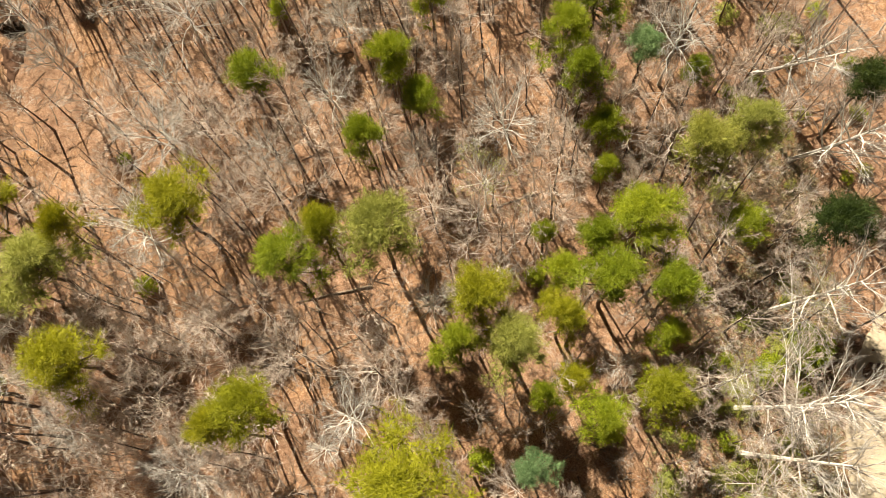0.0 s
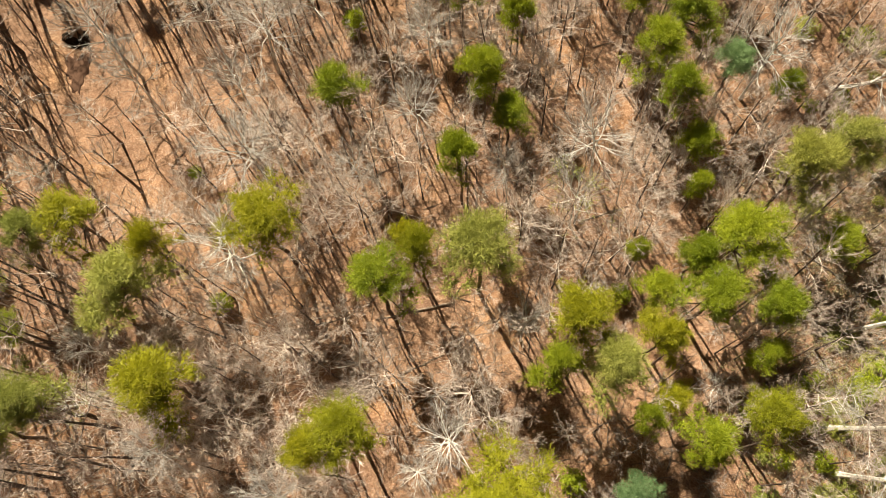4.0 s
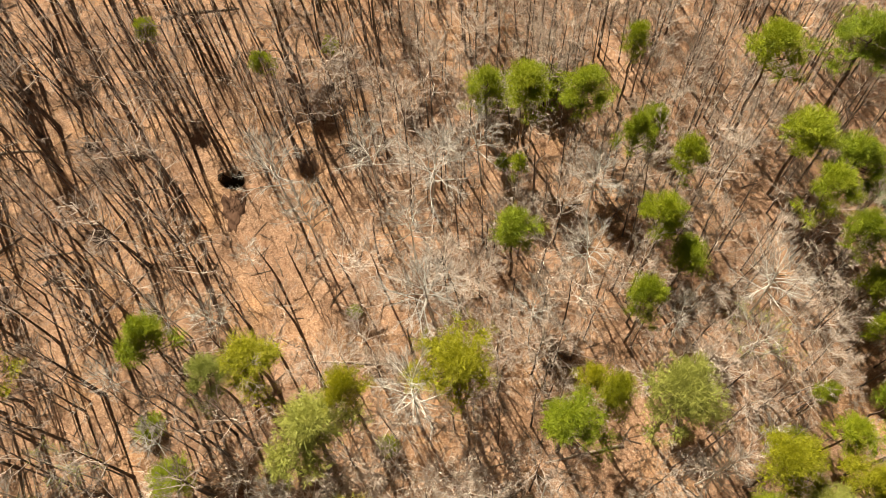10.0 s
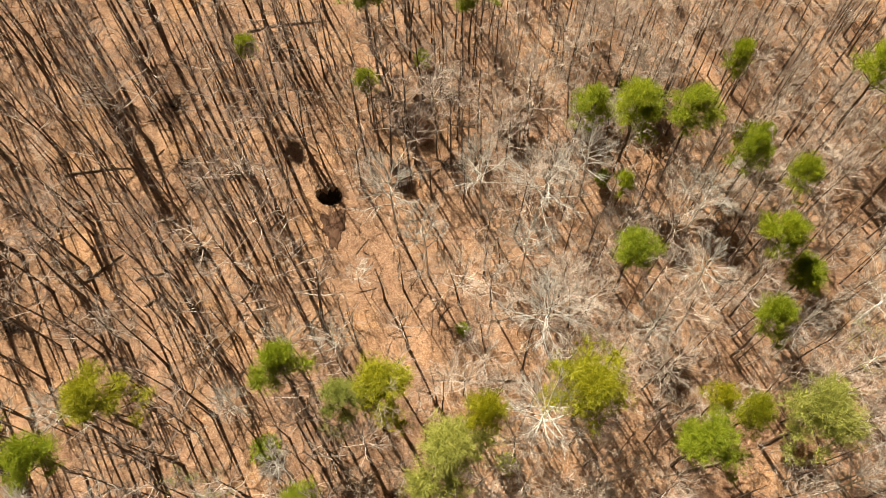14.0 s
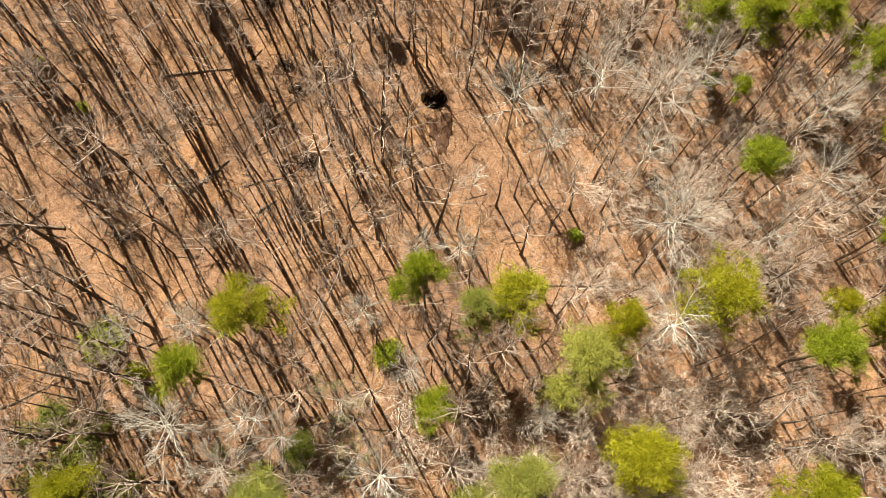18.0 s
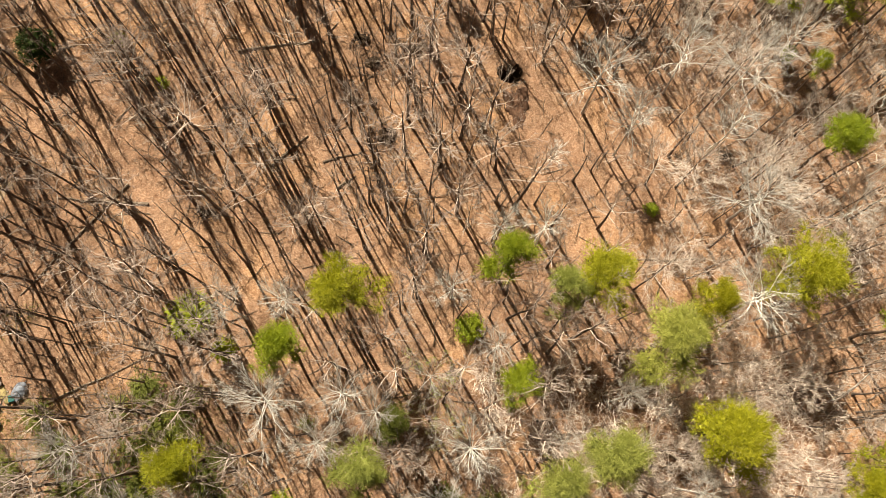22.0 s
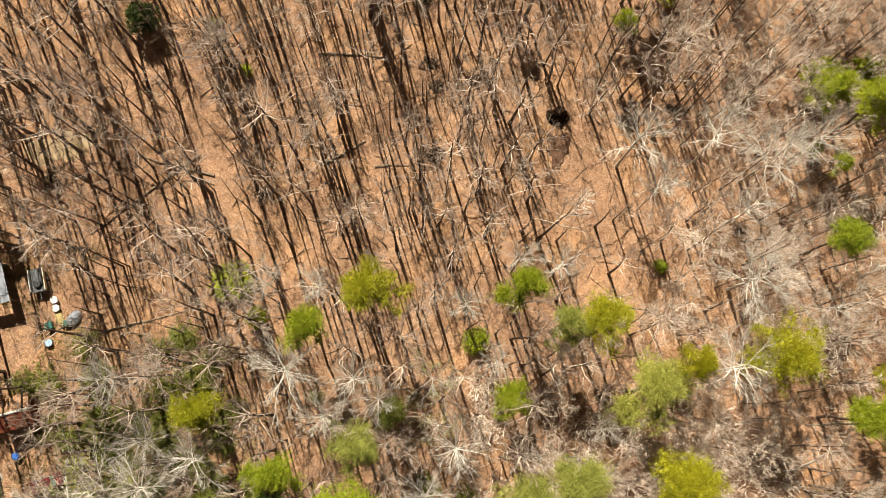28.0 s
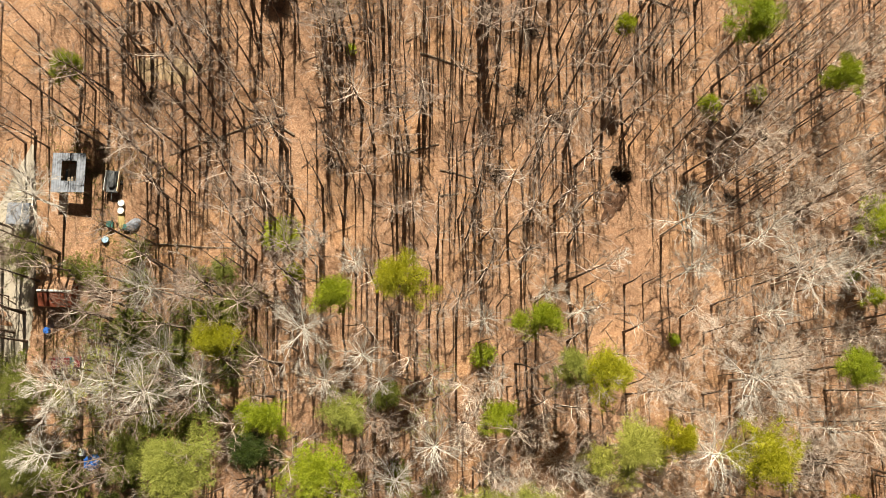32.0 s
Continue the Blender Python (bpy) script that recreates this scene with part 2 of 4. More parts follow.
        self.add(np.asarray(verts) * np.asarray(size) + np.asarray(centre), faces)

    def build(self, name, mat, smooth=False):
        data = bpy.data.meshes.new(name)
        data.from_pydata(np.concatenate(self.v).tolist(), [], self.f)
        data.materials.append(mat)
        if smooth:
            data.polygons.foreach_set("use_smooth", [True] * len(data.polygons))
        data.update()
        return data


def part(name, mesh, mat, parent, label="", smooth=False):
    """One mesh object under a thing or under a part."""
    data = mesh.build(name, mat, smooth) if isinstance(mesh, Mesh) else mesh
    ob = new(name, data)
    ob.parent = parent
    return tagged(ob, label)


def thing(name, label, category, at=None, group="", kind=""):
    ob = new(name)
    ob.empty_display_size = 0.3
    if at is not None:
        ob.matrix_basis = at
    return tagged(ob, label, category, group, kind)


# ---- ground ----
def slope(x, y):
    """The lie of the land: a gentle hillside that rises to the north-west, nearly level far away."""
    x, y = np.clip(x, -170, 70), np.clip(y, -60, 130)
    return 1.9332 + 0.0402 * x + 0.0441 * y + 0.000455 * x * x - 0.000514 * x * y + 0.000252 * y * y


PIT = (-63.55, 61.5)


def height(x, y):
    """Height of the ground with its small hummocks and one dug pit."""
    bumps = 0.16 * np.sin(0.31 * x + 0.9) * np.sin(0.27 * y + 0.4) + 0.10 * np.sin(0.63 * x - 0.41 * y) + 0.05 * np.sin(1.3 * x + 1.1 * y) * np.sin(0.9 * y)
    return slope(x, y) + bumps - 1.8 * np.clip(1.3 - 1.3 * np.hypot((x - PIT[0]) / (1.65 + 0.25 * np.sin(y * 2.1)), (y - PIT[1]) / 1.25) ** 2, 0, 1) ** 0.7


def build_ground():
    near_x = np.union1d(np.arange(-175, 75.1, 1.25), np.arange(PIT[0] - 2.2, PIT[0] + 2.3, 0.22))
    near_y = np.union1d(np.arange(-65, 135.1, 1.25), np.arange(PIT[1] - 1.8, PIT[1] + 1.9, 0.2))
    far = np.array([20, 60, 150, 400, 1000, 2500.0])
    xs = np.concatenate([near_x[0] - far[::-1], near_x, near_x[-1] + far])
    ys = np.concatenate([near_y[0] - far[::-1], near_y, near_y[-1] + far])
    gx, gy = np.meshgrid(xs, ys)
    mesh = Mesh()
    n, m = len(xs), len(ys)
    mesh.add(np.stack([gx, gy, height(gx, gy)], axis=-1).reshape(-1, 3),
             [(j * n + i, j * n + i + 1, (j + 1) * n + i + 1, (j + 1) * n + i) for j in range(m - 1) for i in range(n - 1)])
    ground = new("ground", mesh.build("ground", LITTER, True))
    tagged(ground, "hillside covered with dry brown fallen leaves", "ground", kind="structure")


build_ground()


def sheet(name, edge_a, edge_b, lift, mat, label, steps=60):
    """A strip of laid surface that follows the ground between two edge lines, with a real thickness."""
    mesh = Mesh()
    rows = []
    for k in range(steps + 1):
        u = k / steps
        a, b = edge_a(u), edge_b(u)
        for w in (0.0, 0.12, 0.5, 0.88, 1.0):
            x, y = a[0] + (b[0] - a[0]) * w, a[1] + (b[1] - a[1]) * w
            rows.append((x, y, float(height(x, y)) + (lift if 0 < w < 1 else -0.15)))
    mesh.add(rows, [(k * 5 + j, k * 5 + j + 1, k * 5 + j + 6, k * 5 + j + 5) for k in range(steps) for j in range(4)])
    return tagged(new(name, mesh.build(name, mat, True)), label, name, kind="structure")


def gravel_material(name, colour):
    m, nodes, links, shader = material(name, 0.9, 0.15)
    where = nodes.new("ShaderNodeNewGeometry").outputs["Position"]
    stone = nodes.new("ShaderNodeTexVoronoi")
    stone.inputs["Scale"].default_value = 9.0
    links.new(where, stone.inputs["Vector"])
    base = ramp(nodes, [(0.0, tuple(v * 0.78 for v in colour)), (1.0, tuple(v * 1.15 for v in colour))])
    links.new(noise_node(nodes, links, where, 0.7, 6.0, 0.6), base.inputs["Fac"])
    grain = ramp(nodes, [(0.0, (0.8, 0.8, 0.8)), (0.6, (1.08, 1.08, 1.08))])
    links.new(stone.outputs["Distance"], grain.inputs["Fac"])
    links.new(mixed(nodes, links, base.outputs["Color"], grain.outputs["Color"], 1.0, "MULTIPLY"), shader.inputs["Base Color"])
    bumped(nodes, links, shader, stone.outputs["Distance"], 0.4, 0.03)
    return m


ROAD_MAT = gravel_material("pale_gravel", (0.50, 0.41, 0.30))


def verge(y):
    """Where the road's western edge runs: straight, then bending away east."""
    return 36.6 + 0.02 * np.maximum(y - 5, 0) ** 2


sheet("road", lambda u: (verge(-60 + 100 * u), -60 + 100 * u), lambda u: (verge(-60 + 100 * u) + 8 + 3 * u, -60 + 100 * u - 6 * u), 0.05, ROAD_MAT,
      "pale sandy gravel road beside the wood", 90)


# ---- trees ----
def swept(rng, start, way, length, bend, steps, rise=0.25):
    """A limb's line: it sets out in one direction, wanders, and turns upwards."""
    points, d, p = [np.array(start, float)], np.array(way, float), np.array(start, float)
    for _ in range(steps):
        d = d + rng.normal(0, bend, 3) + np.array((0, 0, rise / steps))
        d /= np.linalg.norm(d)
        p = p + d * length / steps
        points.append(p.copy())
    return np.array(points)


def along(points, u):
    s = u * (len(points) - 1)
    k = min(int(s), len(points) - 2)
    d = points[k + 1] - points[k]
    return points[k] + d * (s - k), d / np.linalg.norm(d)


def splayed(rng, way, out, rise=0.12):
    """Directions that fork away from each given one, all round it."""
    way = way / (np.linalg.norm(way, axis=1)[:, None] + 1e-9)
    off = rng.normal(size=way.shape)
    off -= way * np.sum(off * way, axis=1)[:, None]
    off /= np.linalg.norm(off, axis=1)[:, None] + 1e-9
    way = way + off * rng.uniform(0.7 * out, 1.3 * out, (len(way), 1)) + np.array((0, 0, rise))
    return way / np.linalg.norm(way, axis=1)[:, None]


def forked(rng, base, way, length, count, out, share, rise=0.12):
    """Side shoots along straight shoots: shorter towards the tip, like the barbs of a feather."""
    base, way, length = np.repeat(base, count, 0), np.repeat(way, count, 0), np.repeat(length, count)
    u = rng.uniform(0.15, 0.97, len(base))
    return base + way * (length * u)[:, None], splayed(rng, way, out, rise), length * (share - 0.55 * share * u) * rng.uniform(0.7, 1.25, len(base))


def bare_tree_meshes(seed, tall, wide, limbs=12, subs=5, twigs=6, start=0.45, stout=0.2, up=0.9, lean=0.015, droop=0.25, twig=0.014, sprigs=2, fine=False, out=0.65, limb=0.42):
    """Trunk and leafless feathery crown of a hardwood. fine: the side branches are bent as well."""
    rng = np.random.default_rng(seed)
    trunk, branches, crown = Mesh(), Mesh(), Mesh()
    stem = [np.array((0, 0, -0.3))]
    drift, off = rng.normal(0, lean, 2), np.zeros(2)
    steps = 8
    for k in range(1, steps + 1):
        drift = drift + rng.normal(0, 0.012, 2)
        off = off + drift * tall * 0.9 / steps
        stem.append(np.array((off[0], off[1], tall * 0.9 * k / steps)))
    stem = np.array(stem)
    radii = [stout * (1.35 if k == 0 else 0.1 + 0.9 * (1 - k / steps) ** 0.8) for k in range(steps + 1)]
    trunk.tube(stem, radii, 6)
    bases, ways, lengths, widths = [], [], [], []
    for i in range(limbs):
        u = start + (1 - start) * (i + rng.uniform(0, 0.8)) / limbs
        p, d = along(stem, min(u, 0.995))
        a = i * 2.399 + rng.uniform(-0.4, 0.4)
        rel = (u - start) / (1 - start)
        way = np.array((math.cos(a), math.sin(a), up * (0.55 + 0.9 * rel) + rng.uniform(-0.2, 0.2)))
        way /= np.linalg.norm(way)
        long = wide * 0.5 * rng.uniform(0.75, 1.3) * (1.08 - 0.38 * rel)
        line = swept(rng, p, way, long, 0.13, 4, droop)
        r = max(stout * (limb - 0.5 * limb * rel) * rng.uniform(0.75, 1.1), 0.02)
        branches.tube(line, [r, r * 0.8, r * 0.58, r * 0.36, r * 0.12], 4 if fine else 3, False)
        for j in range(subs):
            u2 = 0.16 + 0.8 * (j + rng.uniform(0, 0.9)) / subs
            q, e = along(line, u2)
            side = splayed(rng, e[None], out)[0]
            l2 = long * (0.66 - 0.40 * u2) * rng.uniform(0.7, 1.2)
            r2 = max(r * (0.42 - 0.2 * u2), 0.018)
            if fine:
                branch = swept(rng, q, side, l2, 0.16, 2, 0.15)
                branches.tube(branch, [r2, r2 * 0.65, 0.008], 3, False)
                bases.append(q), ways.append((branch[-1] - q) / l2), lengths.append(l2), widths.append(-1.0)
            else:
                bases.append(q), ways.append(side), lengths.append(l2), widths.append(r2)
        bases.append(line[-2]), ways.append((line[-1] - line[-2]) / (np.linalg.norm(line[-1] - line[-2]) + 1e-9)), lengths.append(long * 0.34), widths.append(0.016)
    bases, ways, lengths, widths = np.array(bases), np.array(ways), np.array(lengths), np.array(widths)
    straight = widths > 0
    shoot = forked(rng, bases, ways, lengths, twigs, out, 0.66)
    spray = forked(rng, *shoot, sprigs, out, 0.62)
    tilt = np.array((0.1, -0.2, 0.9))
    for (b, w, l), half in ((shoot, twig), (spray, twig * 0.72)):
        crown.leaves(b, w, l, half, rng.normal(0, 0.45, b.shape) + tilt)
    branches.spikes(bases[straight], ways[straight], lengths[straight], widths[straight])
    return trunk, branches, crown


def pine_meshes(seed, tall=20.0, wide=6.5, clumps=760, blades=17, deep=0.55, count=22):
    """Trunk, limbs and an uneven crown of many upturned needle sprays with gaps between them."""
    rng = np.random.default_rng(seed)
    trunk, limbs, crown = Mesh(), Mesh(), Mesh()
    stem = np.array([(rng.normal(0, 0.12), rng.normal(0, 0.12), z) for z in np.linspace(-0.3, tall - 1.0, 8)])
    stem[0, :2] = 0
    trunk.tube(stem, [0.21, 0.19, 0.17, 0.15, 0.13, 0.10, 0.07, 0.04], 7)
    low, radius = tall - wide * deep * 2, wide / 2
    heads, weight = [], []
    # lobes: the crown is made of flattened heads at the ends of its limbs, fewer and thinner lower down
    squash, heavy = rng.uniform(0.68, 1.0), rng.uniform(0, 6.28)
    for i in range(count):
        rel = ((i + 0.5) / count) ** 0.8
        a = i * 2.399 + rng.uniform(-0.6, 0.6)
        reach = radius * (0.98 - 0.80 * rel ** 1.7) * rng.uniform(0.45, 1.12) * (1 + 0.22 * math.cos(a - heavy))
        z = low + (tall - low) * (0.04 + 0.88 * rel) + rng.uniform(-0.5, 0.5)
        c = np.array((reach * math.cos(a), squash * reach * math.sin(a), z))
        r = radius * rng.uniform(0.22, 0.46)
        heads.append((c, r)), weight.append(r ** 1.6 * (0.4 + 0.6 * rel))
        root = along(stem, min(0.99, max(0.3, (z - reach * 0.45) / tall)))[0]
        mid = (root + c) / 2 + np.array((0, 0, -0.12 * reach))
        limbs.tube([root, mid, c], [0.085, 0.06, 0.02], 4, False)
    heads.append((np.array((0, 0, tall - radius * 0.3)), radius * 0.34)), weight.append((radius * 0.34) ** 1.6)
    weight = np.array(weight) / np.sum(weight)
    pick = rng.choice(len(heads), clumps, p=weight)
    base, way, face = [], [], []
    for k in pick:
        c, r = heads[k]
        d = rng.normal(size=3)
        d[2] = d[2] * 0.7 + 0.35
        d /= np.linalg.norm(d)
        p = c + d * r * rng.uniform(0.35, 1.08) * np.array((1, 1, 0.62))
        axis = d * 0.8 + np.array((0, 0, 0.55)) + rng.normal(0, 0.25, 3)
        base.append(p + rng.normal(0, 0.15, (blades, 3)))
        way.append(axis + rng.normal(0, 0.5, (blades, 3)))
        face.append(rng.normal(0, 0.75, (blades, 3)) + d * 0.6 + np.array((-0.1, 0.2, 0.35)))
    base, way, face = np.concatenate(base), np.concatenate(way), np.concatenate(face)
    crown.leaves(base, way, rng.uniform(0.18, 0.42, len(base)), rng.uniform(0.013, 0.026, len(base)), face)
    # broad hidden blades added inside each head to block light through the crown
    inside = rng.choice(len(heads), 1700, p=weight)
    at = np.array([heads[k][0] for k in inside]) + rng.normal(0, 0.22, (1700, 3)) * np.array([heads[k][1] for k in inside])[:, None] * np.array((1, 1, 0.6)) - np.array((0, 0, 0.3))
    crown.leaves(at, rng.normal(0, 0.6, (1700, 3)) + np.array((0, 0, -0.2)), rng.uniform(0.25, 0.5, 1700), rng.uniform(0.07, 0.11, 1700), rng.normal(0, 0.5, (1700, 3)) + np.array((-0.2, 0.4, 0.8)))
    return trunk, limbs, crown


def shrub_meshes(seed, tall=4.0, wide=3.2, clumps=130, blades=16):
    rng = np.random.default_rng(seed)
    stems, crown = Mesh(), Mesh()
    for i in range(5):
        a = i * 1.257 + rng.uniform(-0.4, 0.4)
        tip = np.array((math.cos(a) * wide * 0.3, math.sin(a) * wide * 0.3, tall * rng.uniform(0.6, 0.85)))
        stems.tube([(0.08 * math.cos(a), 0.08 * math.sin(a), -0.2), tip * 0.5 + np.array((0, 0, 0.2)), tip], [0.05, 0.035, 0.012], 4)
    base, way, face = [], [], []
    for _ in range(clumps):
        d = rng.normal(size=3)
        d[2] = abs(d[2])
        d /= np.linalg.norm(d)
        p = d * np.array((wide / 2, wide / 2, tall * 0.62)) * rng.uniform(0.35, 1.0) + np.array((0, 0, tall * 0.36))
        base.append(p + rng.normal(0, 0.14, (blades, 3)))
        way.append(d * 0.5 + rng.normal(0, 0.7, (blades, 3)))
        face.append(d + np.array((0, 0, 0.4)) + rng.normal(0, 0.5, (blades, 3)))
    base, way, face = np.concatenate(base), np.concatenate(way), np.concatenate(face)
    crown.leaves(base, way, rng.uniform(0.2, 0.38, len(base)), rng.uniform(0.05, 0.09, len(base)), face)
    return stems, crown


def placed(x, y, turn=0.0, wide=1.0, tall=1.0, tip=(0.0, 0.0)):
    z = float(height(x, y))
    return Matrix.Translation((x, y, z)) @ Euler((tip[0], tip[1], turn)).to_matrix().to_4x4() @ Matrix.Diagonal((wide, wide, tall, 1))


def copies_of(first, poses):
    """The first pose goes to the pattern itself, the others to copies, which are made before the pattern is scaled."""
    for m in poses[1:]:
        copy_thing(first, m)
    first.matrix_basis = poses[0]


# x, y, height of the crown's middle, width of the crown
PINES_A = [
    (39.0, 42.4, 15.5, 5.3, "d"),
    (34.6, 27.6, 15.5, 6.8, "d"),
    (27.2, 38.5, 15.5, 6.3, "p"),
    (26.1, 29.3, 11.0, 4.4, "g"),
    (25.1, 59.0, 15.5, 5.7, "d"),
    (23.3, 47.3, 11.0, 3.4, "g"),
    (21.7, 36.0, 17.5, 6.0, "p"),
    (18.0, 17.5, 11.0, 4.2, "g"),
    (18.0, 21.4, 15.5, 5.2, "g"),
    (17.8, 50.7, 10.5, 5.0, "t"),
    (16.2, 69.7, 15.5, 8.4, "g"),
    (16.1, 11.0, 15.5, 5.4, "y"),
    (15.0, 28.7, 16.0, 7.6, "g"),
    (12.5, 36.3, 11.0, 3.0, "g"),
    (12.2, 40.1, 12.5, 4.3, "g"),
    (12.0, 54.2, 15.5, 6.5, "g"),
    (12.0, 22.7, 15.5, 6.9, "g"),
    (10.8, 27.0, 16.0, 4.6, "g"),
]
PINES_B = [
    (10.4, 8.4, 15.5, 5.3, "g"),
    (10.1, 44.8, 17.5, 4.5, "g"),
    (8.6, 51.0, 15.5, 5.8, "g"),
    (7.8, 13.2, 11.0, 4.1, "y"),
    (7.4, 24.7, 11.0, 4.2, "g"),
    (6.9, 19.1, 14.5, 5.1, "y"),
    (6.7, 57.4, 15.5, 6.9, "g"),
    (5.5, 28.9, 11.0, 3.0, "g"),
    (4.6, 11.1, 16.0, 3.3, "g"),
    (3.6, 66.9, 19.5, 6.5, "g"),
    (3.1, 3.7, 11.0, 4.1, "t"),
    (2.0, 16.2, 15.5, 6.8, "p"),
    (-1.8, 20.9, 17.0, 6.3, "y"),
    (-4.1, 16.3, 15.5, 5.1, "g"),
    (-6.6, 55.4, 16.0, 4.6, "g"),
    (-8.0, 43.9, 13.5, 5.1, "g"),
    (-9.1, 62.6, 11.5, 4.0, "g"),
    (-10.0, 2.6, 15.5, 10.2, "y"),
    (-10.6, 47.2, 17.5, 5.3, "g"),
    (-10.7, 73.0, 13.5, 3.7, "g"),
]
PINES_C = [
    (-11.8, 27.4, 20.0, 7.6, "p"),
    (-12.9, 57.2, 18.5, 3.9, "g"),
    (-13.6, 38.3, 17.5, 4.9, "g"),
    (-17.9, 27.8, 18.5, 4.5, "y"),
    (-18.0, 64.9, 15.5, 6.3, "g"),
    (-19.5, 30.5, 13.5, 3.3, "y"),
    (-22.7, 25.4, 15.5, 6.6, "g"),
    (-24.6, 65.5, 15.5, 6.2, "g"),
    (-25.5, 10.3, 16.0, 6.9, "y"),
    (-25.8, 58.9, 8.0, 2.9, "g"),
    (-27.3, 47.4, 14.5, 5.7, "g"),
    (-29.3, 8.5, 15.5, 5.3, "y"),
    (-29.6, 67.0, 13.5, 4.9, "g"),
    (-34.0, 31.3, 17.0, 7.6, "y"),
    (-44.1, 81.1, 15.5, 5.0, "g"),
    (-44.3, 15.0, 18.0, 8.3, "y"),
    (-45.3, 28.7, 19.5, 4.4, "y"),
    (-49.3, 25.3, 15.5, 8.8, "p"),
    (-55.9, 33.2, 14.0, 7.4, "y"),
    (-57.2, 13.1, 18.5, 7.3, "p"),
]
PINES_D = [
    (-57.8, 83.5, 15.5, 7.4, "g"),
    (-58.0, 72.0, 11.0, 3.0, "g"),
    (-60.8, 31.9, 14.5, 5.0, "p"),
    (-62.3, 10.6, 15.5, 6.4, "p"),
    (-65.7, 22.2, 8.0, 4.7, "g"),
    (-66.9, 35.1, 17.0, 5.5, "g"),
    (-72.8, 76.8, 11.0, 3.3, "g"),
    (-80.3, 18.1, 11.0, 4.1, "b"),
    (-83.8, 13.3, 15.5, 5.8, "p"),
    (-84.0, 5.7, 15.5, 8.1, "g"),
    (-85.6, 31.5, 17.5, 6.7, "y"),
    (-92.0, 26.7, 15.5, 5.4, "g"),
    (-92.7, 4.6, 15.5, 5.9, "d"),
    (-93.3, 8.8, 15.5, 5.9, "g"),
    (-100.6, -1.4, 15.5, 9.9, "p"),
    (-103.1, 14.9, 15.5, 5.9, "y"),
    (-137.5, 38.8, 11.0, 4.2, "g"),
    (-133.6, 14.0, 4.5, 5.2, "b"),
    (-124.8, -2.4, 7.0, 7.4, "b"),
    (-121.0, -11.9, 8.0, 8.6, "b"),
    (-107.6, -4.0, 7.0, 6.6, "b"),
]
PINES = PINES_A + PINES_B + PINES_C + PINES_D
SHRUBS_A = [
    (34.4, 16.8, 4.0, 5.4),
    (30.0, 14.6, 3.0, 4.0),
    (4.5, 26.1, 3.0, 2.6),
    (-2.1, 5.2, 4.0, 3.2),
    (-8.2, 66.4, 6.5, 3.7),
    (-21.3, 72.9, 5.0, 7.0),
    (-27.4, 62.1, 3.0, 2.2),
    (-27.9, 71.9, 5.5, 6.3),
    (-42.4, 26.1, 3.0, 2.8),
    (-46.8, 42.8, 1.0, 2.0),
    (-50.6, 80.5, 3.0, 2.8),
    (-70.8, 28.9, 2.0, 3.8),
    (-100.3, 27.6, 3.0, 3.1),
    (-104.7, 32.1, 1.0, 5.7),
    (-107.1, 60.3, 1.2, 1.8),
    (-112.1, 65.8, 1.4, 2.0),
]
SHRUBS = SHRUBS_A
PALE_A = [
    (20.9, 50.5, 15.0, 9.8),
    (13.3, 15.1, 7.0, 5.0),
    (2.2, 41.6, 14.0, 9.3),
    (0.9, 26.3, 5.0, 4.5),
    (-7.2, 21.3, 13.0, 5.9),
    (-8.2, 38.1, 11.0, 5.7),
    (-14.8, 9.2, 14.0, 8.7),
    (-16.9, 55.2, 13.0, 7.3),
    (-17.9, 46.0, 13.0, 7.2),
    (-18.7, 6.5, 9.0, 5.6),
    (-25.3, 39.2, 11.0, 6.3),
    (-30.4, 60.6, 14.0, 7.4),
    (-32.9, 3.6, 13.0, 9.4),
    (-36.8, 41.1, 14.0, 11.5),
    (-36.9, 56.4, 13.0, 10.6),
]
PALE_B = [
    (-39.1, 49.5, 13.0, 7.1),
    (-39.0, 29.2, 14.5, 9.8),
    (-43.7, 58.3, 14.0, 7.4),
    (-46.4, 8.3, 12.0, 7.4),
    (-48.5, 18.1, 7.5, 5.2),
    (-53.8, 19.2, 13.0, 4.2),
    (-50.9, 50.3, 15.5, 7.4),
    (-54.6, 56.0, 17.0, 9.0),
    (-59.7, 48.9, 6.0, 4.1),
    (-61.2, 15.1, 10.0, 4.8),
    (-61.8, 39.1, 11.0, 5.7),
    (-67.1, 40.0, 12.0, 5.1),
    (-67.9, 26.1, 9.0, 5.7),
    (-72.2, 14.5, 10.5, 8.4),
    (-75.1, 7.6, 9.0, 7.8),
    (-85.4, 21.1, 13.0, 7.6),
    (-88.9, 16.0, 12.0, 7.0),
    (-94.9, 20.4, 13.0, 9.7),
    (-97.9, 31.4, 13.0, 6.3),
    (-109.4, 10.6, 12.0, 7.7),
]
PALE_C = [
    (-82.9, 19.7, 12.0, 6.5),
    (-91.8, 32.2, 12.0, 6.0),
    (-73.0, 32.9, 11.0, 5.0),
    (-103.5, 8.1, 12.0, 8.0),
    (-114.9, 17.4, 13.0, 8.5),
    (-118.1, 0.5, 11.0, 11.5),
    (-110.7, 4.5, 11.0, 9.5),
    (-117.4, -8.2, 12.0, 8.0),
    (-133.7, 21.8, 13.0, 11.4),
]
PALE = PALE_A + PALE_B + PALE_C


